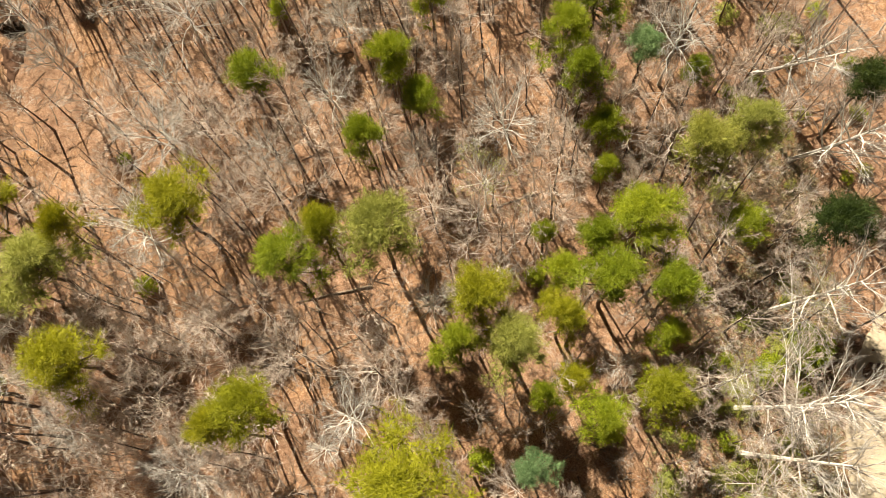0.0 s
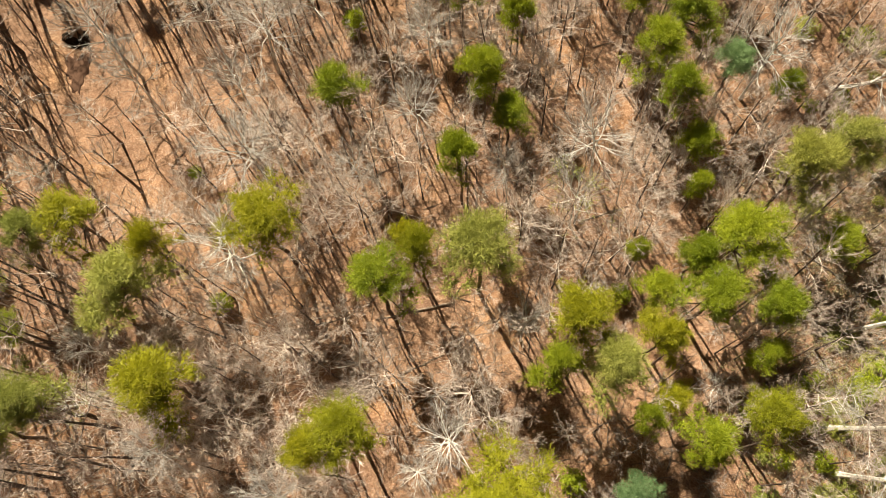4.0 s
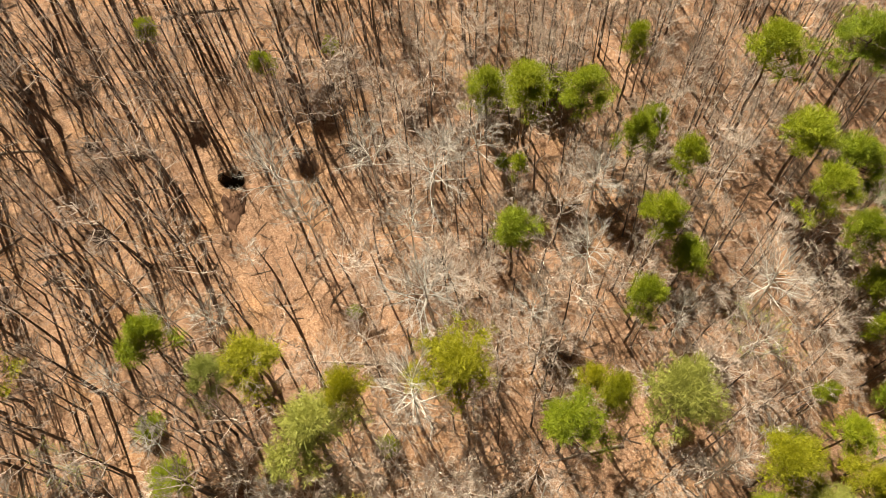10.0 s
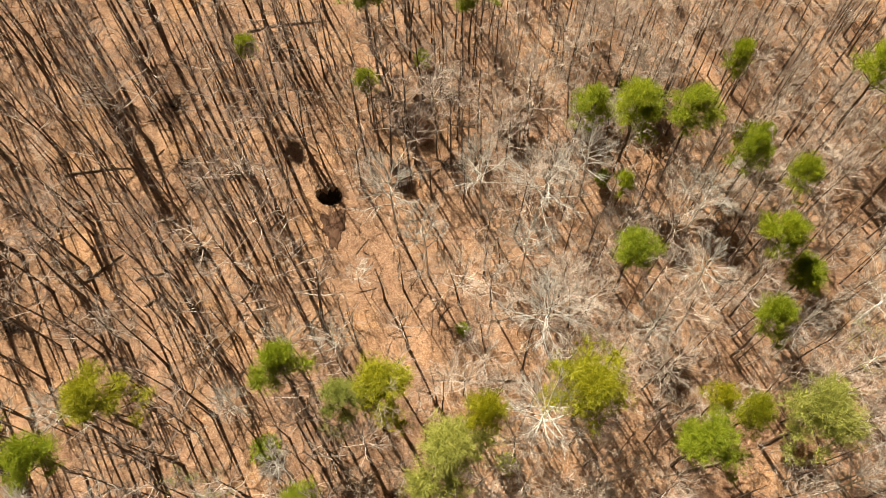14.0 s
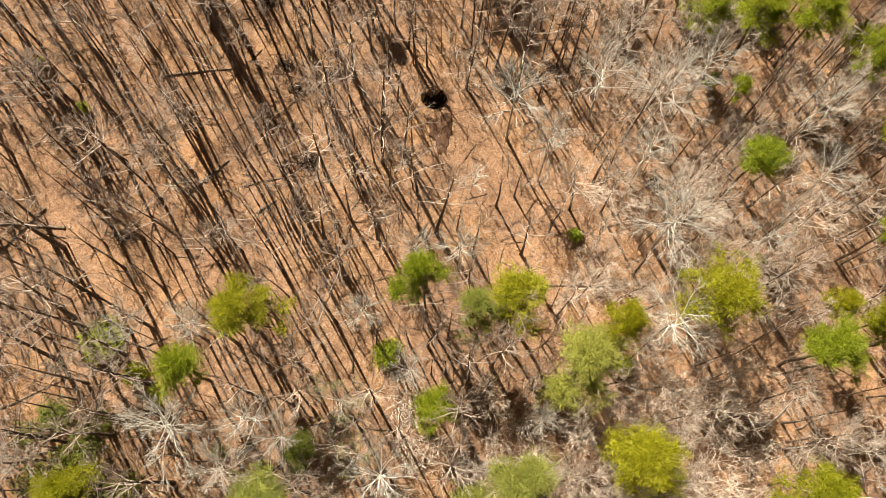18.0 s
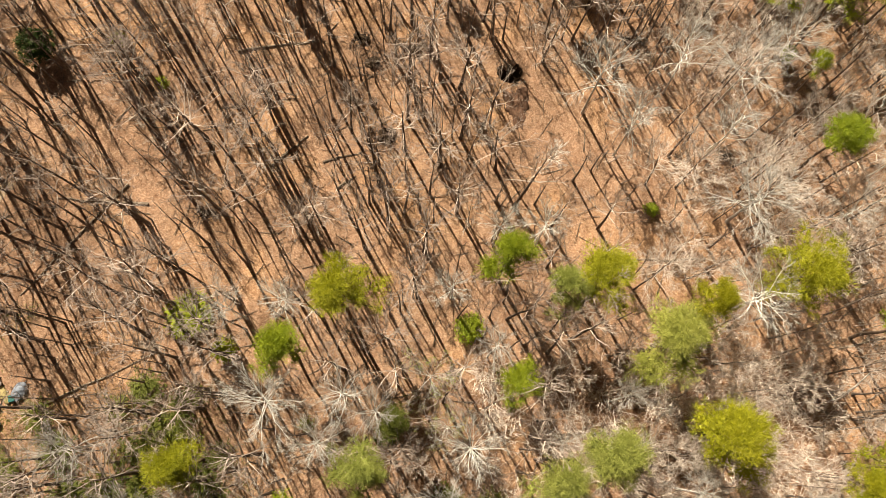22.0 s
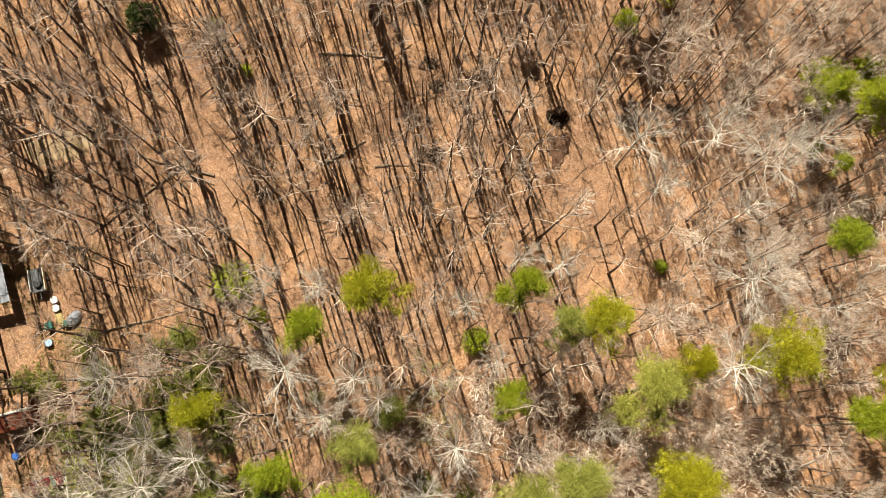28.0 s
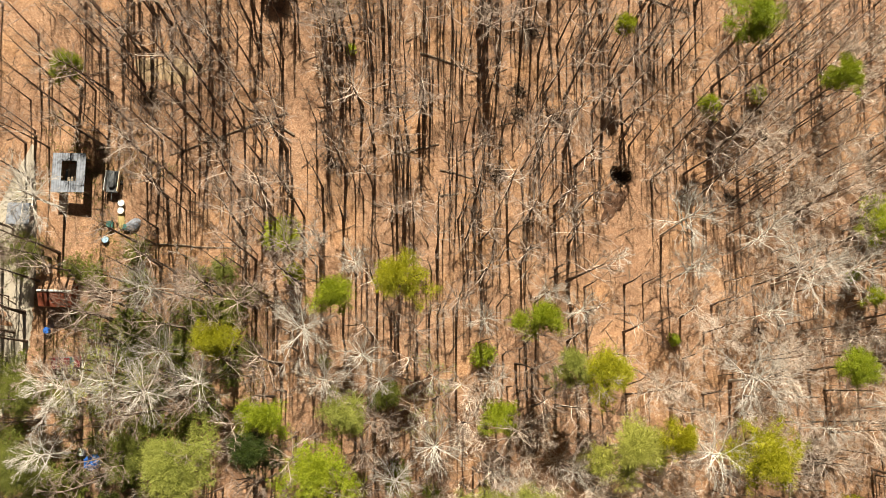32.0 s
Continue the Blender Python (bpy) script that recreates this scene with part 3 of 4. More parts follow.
# evergreens
PINE_LABEL = {
    "y": "tall pine with a domed olive-yellow sunlit crown",
    "g": "pine with a bright green rounded crown among bare trees",
    "p": "pine with a pale grey-green airy crown",
    "d": "dark green dense evergreen in the bare wood",
    "b": "dull green evergreen with an uneven crown",
    "t": "young blue-green evergreen beside bare trees",
}
rng = np.random.default_rng(11)
pine_patterns = [pine_meshes(50 + k, clumps=960 + 20 * k, deep=0.48 + 0.07 * (k % 3), count=18 + 2 * (k % 4)) for k in range(8)]
spots = {}
for k, (x, y, h, w, hue) in enumerate(PINES):
    spots.setdefault((k % 8, hue), []).append((x, y, h, w))
for (k, hue), rows in spots.items():
    trunk, limbs, crown = pine_patterns[k]
    tree = thing("pine_tree", PINE_LABEL[hue], "pine tree", group="pines in the wood")
    part("trunk", trunk, PINE_BARK, tree)
    part("branchwork", limbs, PINE_BARK, tree)
    part("crown", crown, FOLIAGE[hue], tree, "tufted needle crown")
    copies_of(tree, [placed(x, y, rng.uniform(0, 6.28), 1.2 * w / 6.5, (h + 0.26 * w) / 20.0) for x, y, h, w in rows])

shrub = thing("green_shrub", "small bright green evergreen shrub on fallen leaves", "shrub", group="shrubs on the forest floor")
stems, leaves = shrub_meshes(7)
part("stem_clump", stems, BARK, shrub)
part("leaves", leaves, FOLIAGE["g"], shrub)
copies_of(shrub, [placed(x, y, rng.uniform(0, 6.28), w / 3.2, (h + 0.5) / 4.0) for x, y, h, w in SHRUBS])

# pale-barked bare trees
pale_rows = {}
for k, (x, y, h, w) in enumerate(PALE):
    pale_rows.setdefault(("small" if h < 8 else "wide") + str(k % 3), []).append((x, y, h, w))
for k, (key, rows) in enumerate(sorted(pale_rows.items())):
    small = key.startswith("small")
    trunk, branches, crown = (bare_tree_meshes(200 + k, 8.0, 6.0, 16, 6, 6, 0.35, 0.10, 0.6, 0.03, -0.2, 0.013, 3) if small else
                    bare_tree_meshes(200 + k, 18.0, 9.5, 19, 7, 7, 0.5, 0.19, 0.85, 0.03, -0.1, 0.016, 3, True, 0.65, 0.5))
    tree = thing("pale_tree", "small leafless tree with whitish branches" if small else "leafless tree with whitish spreading branches", "bare tree",
                 group="pale bare trees")
    part("trunk", trunk, PALE_BARK, tree)
    part("branchwork", branches, PALE_BARK, tree, "whitish branches")
    part("crown", crown, PALE_TWIGS, tree, "fine grey twigs")
    nominal = (8.0, 6.0) if small else (18.0, 9.5)
    copies_of(tree, [placed(x, y, rng.uniform(0, 6.28), w / nominal[1], (h + 2.5) / nominal[0] if not small else (h + 1) / 8.0) for x, y, h, w in rows])


# bare forest trees
def free(x, y, taken, gap):
    return all((x - a) ** 2 + (y - b) ** 2 > gap * gap for a, b in taken)


def clear_of_places(x, y):
    """No tree stands on the road, in the yard, or in the small clearings."""
    if verge(y) - 0.8 < x < verge(y) + 11:
        return False
    if (-138 < x < -122.5 and 16 < y < 31) or (-132 < x < -125.5 and 3 < y < 14) or (-126.5 < x < -121 and -1 < y < 6):
        return False
    if (x + 63.5) ** 2 + (y - 60) ** 2 < 3.2 ** 2:
        return False
    return True


taken = [(r[0], r[1]) for r in PINES + PALE]
rng = np.random.default_rng(5)
tall_spots = []
while len(tall_spots) < 590:
    x, y = rng.uniform(-140, 34), rng.uniform(-4, 92)
    thin = 0.10 if (-66 < x < -44 and 38 < y < 62) else 0.9 if x < -60 else 1.0 if y > 30 else 0.75
    if rng.uniform() > thin or not clear_of_places(x, y) or not free(x, y, taken, 2.0):
        continue
    taken.append((x, y))
    tall_spots.append((x, y))
tall_spots += [(-121.3, 16.2), (-132.5, 14.6), (-121.5, 29.5), (-133.0, 32.2), (-139.5, 28.6), (-126.8, 33.6), (-122.0, 22.0), (-139.0, 13.0)]
slope_spots = [p for p in tall_spots if p[0] < -50]
east_spots = [p for p in tall_spots if p[0] >= -50]
for k in range(8):
    trunk, branches, crown = bare_tree_meshes(300 + k, 19.0, 7.0 + 0.5 * (k % 4), 11 + k % 3, 5, 5, 0.44 + 0.03 * (k % 3), 0.17 + 0.04 * (k % 3), 1.0, 0.015, 0.25, 0.019, 2)
    tree = thing("bare_tree", "tall leafless grey-brown hardwood on the leafy slope", "bare tree", group="bare hardwoods")
    part("trunk", trunk, BARK, tree)
    part("branchwork", branches, LIMB_BARK, tree)
    part("crown", crown, TWIGS, tree, "thin grey-brown leafless twigs")
    copies_of(tree, [placed(x, y, rng.uniform(0, 6.28), rng.uniform(0.75, 1.2), rng.uniform(0.72, 1.08), rng.normal(0, 0.03, 2)) for x, y in slope_spots[k::8]])
for k in range(6):
    trunk, branches, crown = bare_tree_meshes(330 + k, 16.0, 7.5 + 0.4 * (k % 4), 13, 6, 6, 0.38, 0.13, 0.85, 0.02, 0.2, 0.018, 3)
    tree = thing("hazy_tree", "leafless tree with a hazy pale grey crown of fine twigs", "bare tree", group="pale bare trees")
    part("trunk", trunk, BARK, tree)
    part("branchwork", branches, THICKET, tree)
    part("crown", crown, HAZE, tree, "hazy beige-grey twigs")
    copies_of(tree, [placed(x, y, rng.uniform(0, 6.28), rng.uniform(0.7, 1.15), rng.uniform(0.6, 1.05), rng.normal(0, 0.03, 2)) for x, y in east_spots[k::6]])


def strewn(name, patterns, poses, mat, label, category):
    """Many small growths joined into one object."""
    mesh = Mesh()
    arrays = [(np.concatenate(p.v), p.f) for p in patterns]
    for k, (x, y, turn, wide, tall) in enumerate(poses):
        v, f = arrays[k % len(arrays)]
        c, s = math.cos(turn) * wide, math.sin(turn) * wide
        z = float(height(x, y))
        mesh.add(np.stack([x + c * v[:, 0] - s * v[:, 1], y + s * v[:, 0] + c * v[:, 1], z + tall * v[:, 2]], axis=1), f)
    return tagged(new(name, mesh.build(name, mat)), label, category, kind="stuff")


def joined(pair):
    both = Mesh()
    for mesh in pair:
        both.add(np.concatenate(mesh.v), mesh.f)
    return both


# saplings and thicket
rng = np.random.default_rng(6)
young = [joined(bare_tree_meshes(400 + k, 10.0, 4.4, 9, 4, 5, 0.25, 0.06, 1.0, 0.03, 0.25, 0.019, 1)) for k in range(4)]
poses = []
while len(poses) < 950:
    x, y = rng.uniform(-150, 50), rng.uniform(-20, 112)
    here = 1.0 if x > 4 and y > 26 else 0.85 if x > -42 and y > 36 else 0.65 if x > -62 else 0.22
    if -66 < x < -44 and 36 < y < 62:
        here = 0.05
    if x > 14 and y < 24:
        here = 0.12
    if rng.uniform() < here and clear_of_places(x, y):
        poses.append((x, y, rng.uniform(0, 6.28), rng.uniform(0.7, 1.35), rng.uniform(0.5, 1.2)))
poses += [(rng.uniform(-46, 6), rng.uniform(56, 106), rng.uniform(0, 6.28), rng.uniform(0.8, 1.3), rng.uniform(0.6, 1.2)) for _ in range(110)]
strewn("young_trees", young, poses, THICKET, "thicket of thin leafless young trees", "saplings")

# bare trees round the edges of the wood
far = [joined(bare_tree_meshes(450 + k, 18.0, 7.0, 10, 4, 5, 0.42, 0.16, 0.9, 0.015, 0.25, 0.019, 1)) for k in range(4)]
poses = []
while len(poses) < 220:
    x, y = rng.uniform(-165, 52), rng.uniform(-30, 118)
    if -138 < x < 34 and -3 < y < 90 or not clear_of_places(x, y):
        continue
    poses.append((x, y, rng.uniform(0, 6.28), rng.uniform(0.8, 1.3), rng.uniform(0.7, 1.1)))
strewn("edge_trees", far, poses, TWIGS, "leafless grey-brown trees of the surrounding wood", "bare trees")

# middle-sized straight trees between the tall ones
middle = [joined(bare_tree_meshes(470 + k, 15.0, 3.4, 7, 3, 3, 0.55, 0.10 + 0.03 * (k % 3), 1.2, 0.012, 0.3, 0.018, 1)) for k in range(6)]
poses = []
while len(poses) < 1050:
    x, y = rng.uniform(-145, 25), rng.uniform(-15, 105)
    here = 0.14 if (-66 < x < -44 and 38 < y < 62) else 1.0 if x < -62 else 0.8 if y > 58 else 0.3
    if rng.uniform() < here and clear_of_places(x, y):
        poses.append((x, y, rng.uniform(0, 6.28), rng.uniform(0.7, 1.25), rng.uniform(0.55, 1.15)))
strewn("middle_trees", middle, poses, BARK, "slender straight leafless trees with long shadows", "bare trees")

# thin poles without many branches
poles = []
for k in range(4):
    pole, r2 = Mesh(), np.random.default_rng(480 + k)
    line = swept(r2, (0, 0, -0.2), (0, 0, 1), 7.0, 0.05, 5)
    pole.tube(line, [0.045, 0.04, 0.032, 0.025, 0.016, 0.006], 4, False)
    at = np.array([along(line, u)[0] for u in r2.uniform(0.35, 0.99, 22)])
    pole.spikes(at, r2.normal(0, 0.6, (22, 3)) + np.array((0, 0, 0.7)), r2.uniform(0.5, 1.5, 22), 0.012)
    poles.append(pole)
poses = [(x, y, t, w, h) for x, y, t, w, h in zip(rng.uniform(-150, 36, 1100), rng.uniform(-20, 112, 1100), rng.uniform(0, 6.28, 1100), rng.uniform(0.8, 1.3, 1100), rng.uniform(0.4, 1.4, 1100))
         if clear_of_places(x, y)]
strewn("saplings", poles, poses, TWIGS, "thin leafless saplings on the forest floor", "saplings")

# low leafless brush
brush = []
for k in range(5):
    s, r2 = Mesh(), np.random.default_rng(520 + k)
    n = 13
    root = np.concatenate([r2.normal(0, 0.22, (n, 2)), np.full((n, 1), -0.05)], axis=1)
    way = r2.normal(0, 0.5, (n, 3)) + np.array((0, 0, 0.9))
    way /= np.linalg.norm(way, axis=1)[:, None]
    long = r2.uniform(1.0, 2.4, n)
    s.spikes(root, way, long, 0.022)
    for _ in range(5):
        u = r2.uniform(0.25, 0.9, n)
        s.leaves(root + way * (long * u)[:, None], way + r2.normal(0, 0.55, (n, 3)), long * r2.uniform(0.25, 0.55, n), 0.014, r2.normal(0, 0.4, (n, 3)) + np.array((0, 0, 1.0)))
    brush.append(s)
poses = []
while len(poses) < 950:
    x, y = rng.uniform(-150, 42), rng.uniform(-20, 100)
    here = 0.03 if (-66 < x < -44 and 36 < y < 62) else 0.25 if x > 17 and y < 26 else 1.0 if x > -62 else 0.75 if y < 28 else 0.22
    if rng.uniform() < here and clear_of_places(x, y):
        w = rng.uniform(0.7, 1.6)
        poses.append((x, y, rng.uniform(0, 6.28), w, w * rng.uniform(0.7, 1.2)))
strewn("brush", brush, poses, BRUSH, "low leafless brown brush on the forest floor", "brush")

# fallen sticks
sticks = []
for k in range(6):
    s, r2 = Mesh(), np.random.default_rng(500 + k)
    line = swept(r2, (-0.8, 0, 0.04), (1, 0, 0), 1.8, 0.1, 3, 0)
    line[:, 2] = np.abs(line[:, 2]) * 0.4 + 0.03
    s.tube(line, [0.035, 0.03, 0.022, 0.008], 4, False)
    s.spikes(line[1:3], np.array([(0.6, 0.7, 0.15), (0.6, -0.7, 0.1)]), np.array((0.7, 0.5)), 0.014)
    sticks.append(s)
poses = [(x, y, t, w, w) for x, y, t, w in zip(rng.uniform(-150, 36, 2600), rng.uniform(-20, 110, 2600), rng.uniform(0, 6.28, 2600), rng.uniform(0.5, 2.2, 2600)) if clear_of_places(x, y)]
strewn("fallen_sticks", sticks, poses, LOG_WOOD, "fallen sticks and dead branches on the leaves", "sticks")


# ---- fallen logs ----
def fallen_log(x0, y0, x1, y1, r, label="weathered fallen log lying on dry leaves", seed=0):
    rng = np.random.default_rng(900 + seed)
    ob = thing("fallen_log", label, "log", group="fallen logs")
    ob.location = (x0, y0, float(height(x0, y0)))
    line = []
    for k in range(8):
        u = k / 7
        x, y = x0 + (x1 - x0) * u + rng.normal(0, 0.06), y0 + (y1 - y0) * u + rng.normal(0, 0.06)
        line.append((x - x0, y - y0, float(height(x, y)) - float(height(x0, y0)) + r * (1 - 0.5 * u) * 0.85))
    line = np.array(line)
    body = Mesh()
    body.tube(line, [r * (1 - 0.55 * k / 7) for k in range(8)], 8)
    part("trunk", body, LOG_WOOD, ob)
    for u in rng.uniform(0.35, 0.98, 5):
        stub, way = Mesh(), rng.normal(0, 0.7, 3)
        way[2] = abs(way[2]) + 0.4
        p, _ = along(line, u)
        stub.tube(swept(rng, p, way / np.linalg.norm(way), rng.uniform(0.5, 1.6), 0.15, 2), [0.05, 0.035, 0.012], 4)
        part("branch_stub", stub, LOG_WOOD, ob)


LOGS = [
    (-14.9, 26.0, -24.2, 24.2, 0.17), (-98.0, 64.7, -88.7, 65.9, 0.18), (-40.2, 36.3, -51.2, 36.7, 0.13), (-94.8, 49.6, -89.9, 53.8, 0.20),
    (-88.0, 50.5, -83.0, 51.6, 0.14), (-86.5, 47.0, -84.0, 48.6, 0.16), (-21.5, 17.6, -16.2, 19.9, 0.11),
]
for k, row in enumerate(LOGS):
    fallen_log(*row, seed=k)


# ---- dug pit with its spoil ----
def earth_lining(name, x, y, wide, long, lift, mat, label, seed):
    """A skin of bare earth on the ground, thick in its middle and thinning out at an uneven edge."""
    rng = np.random.default_rng(seed)
    mesh, rows, around = Mesh(), 12, 34
    edge = 1 + 0.20 * np.sin(3 * np.linspace(0, 6.283, around, False) + seed) + rng.uniform(-0.22, 0.18, around)
    verts = [(x, y, float(height(x, y)) + 0.05 + lift)]
    for k in range(1, rows + 1):
        u = k / rows
        for q in range(around):
            a = 2 * math.pi * q / around
            px, py = x + wide * u * edge[q] * math.cos(a), y + long * u * edge[q] * math.sin(a)
            lump = lift * max(0.0, 1 - u * u) * (1 + rng.uniform(-0.35, 0.35))
            verts.append((px, py, float(height(px, py)) + (0.05 + lump if k < rows else -0.06)))
    faces = [(0, 1 + q, 1 + (q + 1) % around) for q in range(around)]
    for k in range(rows - 1):
        faces += [(1 + k * around + q, 1 + (k + 1) * around + q, 1 + (k + 1) * around + (q + 1) % around, 1 + k * around + (q + 1) % around) for q in range(around)]
    mesh.add(verts, faces)
    return tagged(new(name, mesh.build(name, mat, True)), label, "soil", kind="structure")


RED_SOIL = gravel_material("reddish_soil", (0.115, 0.062, 0.040))
# the lining's near-black colour paints in the shade under the pit's bank
earth_lining("pit_lining", PIT[0], PIT[1], 1.7, 1.3, 0.0, SOIL, "bare earth lining a dug pit, coloured dark like its shade", 5)
earth_lining("spoil_heap", PIT[0] + 0.5, PIT[1] - 4.4, 1.6, 2.8, 0.35, RED_SOIL, "low heap of reddish earth beside the pit", 6)
pit_roots = thing("root_tangle", "cut roots and dead branches at the edge of a pit", "roots", placed(PIT[0] - 0.9, PIT[1] + 1.3))
rng = np.random.default_rng(77)
for k in range(14):
    root = Mesh()
    a = rng.uniform(0, 6.28)
    line = swept(rng, (rng.uniform(-0.9, 1.3), rng.uniform(-0.3, 0.4), 0.12), (math.cos(a), math.sin(a), 0.25), rng.uniform(0.7, 1.7), 0.22, 4, 0.0)
    line[:, 2] = np.maximum(line[:, 2], 0.06)
    root.tube(line, [0.06, 0.05, 0.035, 0.02, 0.008], 5)
    part("root", root, LOG_WOOD if k % 3 else BARK, pit_roots)


# more logs and leaning dead trees
MORE_LOGS = [
    (-111.5, 48.2, -124.0, 35.2, 0.15), (-122.8, 21.8, -108.7, 27.8, 0.15), (-36.3, 22.7, -27.4, 24.5, 0.13), (-21.9, 31.3, -18.0, 32.9, 0.16),
    (0.4, 35.5, 5.1, 37.0, 0.15), (-75.2, 86.2, -64.2, 88.0, 0.17), (-109.2, 45.7, -119.8, 46.6, 0.18), (-105.2, 9.9, -114.5, 4.5, 0.20), (-109.0, 20.2, -116.5, 17.5, 0.15),
    (-20.0, 13.8, -13.4, 17.2, 0.16), (22.0, 44.0, 29.0, 47.0, 0.2), (26.0, 31.0, 31.0, 26.5, 0.15), (-5.0, 60.0, 2.0, 63.5, 0.15),
]
for k, row in enumerate(MORE_LOGS):
    fallen_log(*row, label="long grey fallen trunk with branch stubs on the slope" if row[4] >= 0.2 else "thin fallen log on dry leaves", seed=40 + k)


# ---- brush piles ----
def brush_pile(x, y, size, seed):
    """A tangle of dead branches, with dry leaves caught in it."""
    rng = np.random.default_rng(1200 + seed)
    ob = thing("brush_pile", "dark tangle of dead branches on fallen leaves", "brush pile", placed(x, y), "brush piles")
    sticks = Mesh()
    n = 90
    at = rng.normal(0, size * 0.32, (n, 3)) * np.array((1.2, 0.9, 0.14))
    at[:, 2] = np.abs(at[:, 2]) + 0.05
    way = rng.normal(0, 1, (n, 3)) * np.array((1, 1, 0.45))
    way[:, 2] = np.abs(way[:, 2])
    sticks.spikes(at, way, rng.uniform(0.7, 2.6, n) * size / 2.4, rng.uniform(0.02, 0.055, n))
    tagged(part("tangle", sticks, BARK, ob, "dead branches"), kind="stuff")
    core = Mesh()
    core.blob((0, 0, size * 0.05), (size * 0.34, size * 0.26, size * 0.13), rng, 6, 10, 0.4)
    part("leaf_core", core, SOIL, ob, "dark brown leaves caught among branches")


for k, (x, y, size) in enumerate([(-79.9, 53.5, 3.4), (-81.4, 63.1, 2.8), (-82.7, 66.3, 2.6), (-84.5, 75.0, 2.4), (-76.2, 64.7, 2.2), (-47.8, 65.4, 2.0), (-46.8, 75.7, 1.8), (-36.1, 49.4, 1.9), (-102.4, 44.5, 2.2), (-129.8, 41.2, 3.2)]):
    brush_pile(x, y, size, k)


def bare_earth(x, y, wide, long, turn):
    """A patch of sandy soil where the leaves have gone, thinning out at its uneven edge."""
    rng = np.random.default_rng(61)
    mesh = Mesh()
    rows, around = 7, 26
    edge = [1 + 0.22 * math.sin(2 * q + 1) + 0.14 * math.sin(5 * q) + rng.uniform(-0.08, 0.08) for q in np.linspace(0, 6.283, around, False)]
    verts = [(x, y, float(height(x, y)) + 0.06)]
    for k in range(1, rows + 1):
        u = k / rows
        for j in range(around):
            q = 2 * math.pi * j / around
            px, py = wide * u * edge[j] * math.cos(q), long * u * edge[j] * math.sin(q)
            gx, gy = x + px * math.cos(turn) - py * math.sin(turn), y + px * math.sin(turn) + py * math.cos(turn)
            verts.append((gx, gy, float(height(gx, gy)) + 0.07 - 0.13 * u ** 4))
    faces = [(0, 1 + j, 1 + (j + 1) % around) for j in range(around)]
    for k in range(rows - 1):
        faces += [(1 + k * around + j, 1 + (k + 1) * around + j, 1 + (k + 1) * around + (j + 1) % around, 1 + k * around + (j + 1) % around) for j in range(around)]
    mesh.add(verts, faces)
    tagged(new("bare_earth", mesh.build("bare_earth", gravel_material("sandy_soil", (0.36, 0.262, 0.165)), True)), "patch of bare sandy soil among fallen leaves", "soil", kind="structure")


bare_earth(-129.6, 46.1, 4.6, 2.6, 0.3)


# ---- undergrowth ----
rng = np.random.default_rng(31)
under = thing("evergreen_bush", "low olive-green evergreen bush under bare trees", "bush", group="bushes under the trees")
stems, leaves = shrub_meshes(17, 3.4, 4.4, 90, 13)
part("stem_clump", stems, BARK, under)
part("leaves", leaves, FOLIAGE["b"], under)
spread = [(rng.uniform(-127, -101), rng.uniform(-14, 17), 1.15) for _ in range(84)] + [(rng.uniform(-132, -124), rng.uniform(12, 17), 0.8) for _ in range(5)] + [(rng.uniform(-122, -104), rng.uniform(8, 24), 1.1) for _ in range(20)] + [(rng.uniform(-100, -62), rng.uniform(2, 20), 0.7) for _ in range(12)]
copies_of(under, [placed(x, y, rng.uniform(0, 6.28), s * rng.uniform(0.5, 1.2), s * rng.uniform(0.3, 0.75)) for x, y, s in spread if clear_of_places(x, y)])


rng = np.random.default_rng(32)
for hue, label, seed, count in (("g", "bright green bush at the edge of the road", 18, 22), ("p", "pale olive bush coming into leaf by the road", 20, 34)):
    roadside = thing("roadside_bush", label, "bush", group="bushes by the road")
    stems, leaves = shrub_meshes(seed, 3.2, 4.2, 110, 14)
    part("stem_clump", stems, BARK, roadside)
    part("leaves", leaves, FOLIAGE[hue], roadside)
    spread = [(rng.uniform(18, 37), rng.uniform(-6, 34)) if k % 3 else (rng.uniform(26, 44), rng.uniform(34, 60)) for k in range(count)] + ([(24.4, 3.1), (26.8, 3.9), (34.6, 9.4)] if hue == "p" else [])
    copies_of(roadside, [placed(x, y, rng.uniform(0, 6.28), rng.uniform(0.4, 1.0), rng.uniform(0.25, 0.6)) for x, y in spread if clear_of_places(x, y)])

# pale brush by the road, browner brush under the western pines
spread = [(rng.uniform(12, 37), rng.uniform(-8, 46)) for _ in range(80)]
strewn("pale_brush", brush, [(x, y, rng.uniform(0, 6.28), rng.uniform(0.9, 1.9), rng.uniform(0.4, 0.9)) for x, y in spread if clear_of_places(x, y)], PALE_TWIGS,
       "whitish leafless brush near the road", "brush")
spread = [(rng.uniform(-70, -26), rng.uniform(-10, 24)) for _ in range(300)]
strewn("tall_brush", brush, [(x, y, rng.uniform(0, 6.28), rng.uniform(1.2, 2.4), rng.uniform(1.2, 2.6)) for x, y in spread], THICKET,
       "tall leafless brush under the pines", "brush")


# broad dark evergreen whose branches reach the ground
dark = thing("dark_evergreen", "broad dark green evergreen with branches down to the leaves", "evergreen", placed(-121.2, 64.2, 0.6))
stems, leaves = shrub_meshes(19, 4.6, 5.0, 300, 20)
part("stem_clump", stems, PINE_BARK, dark)
part("leaves", leaves, FOLIAGE["d"], dark)


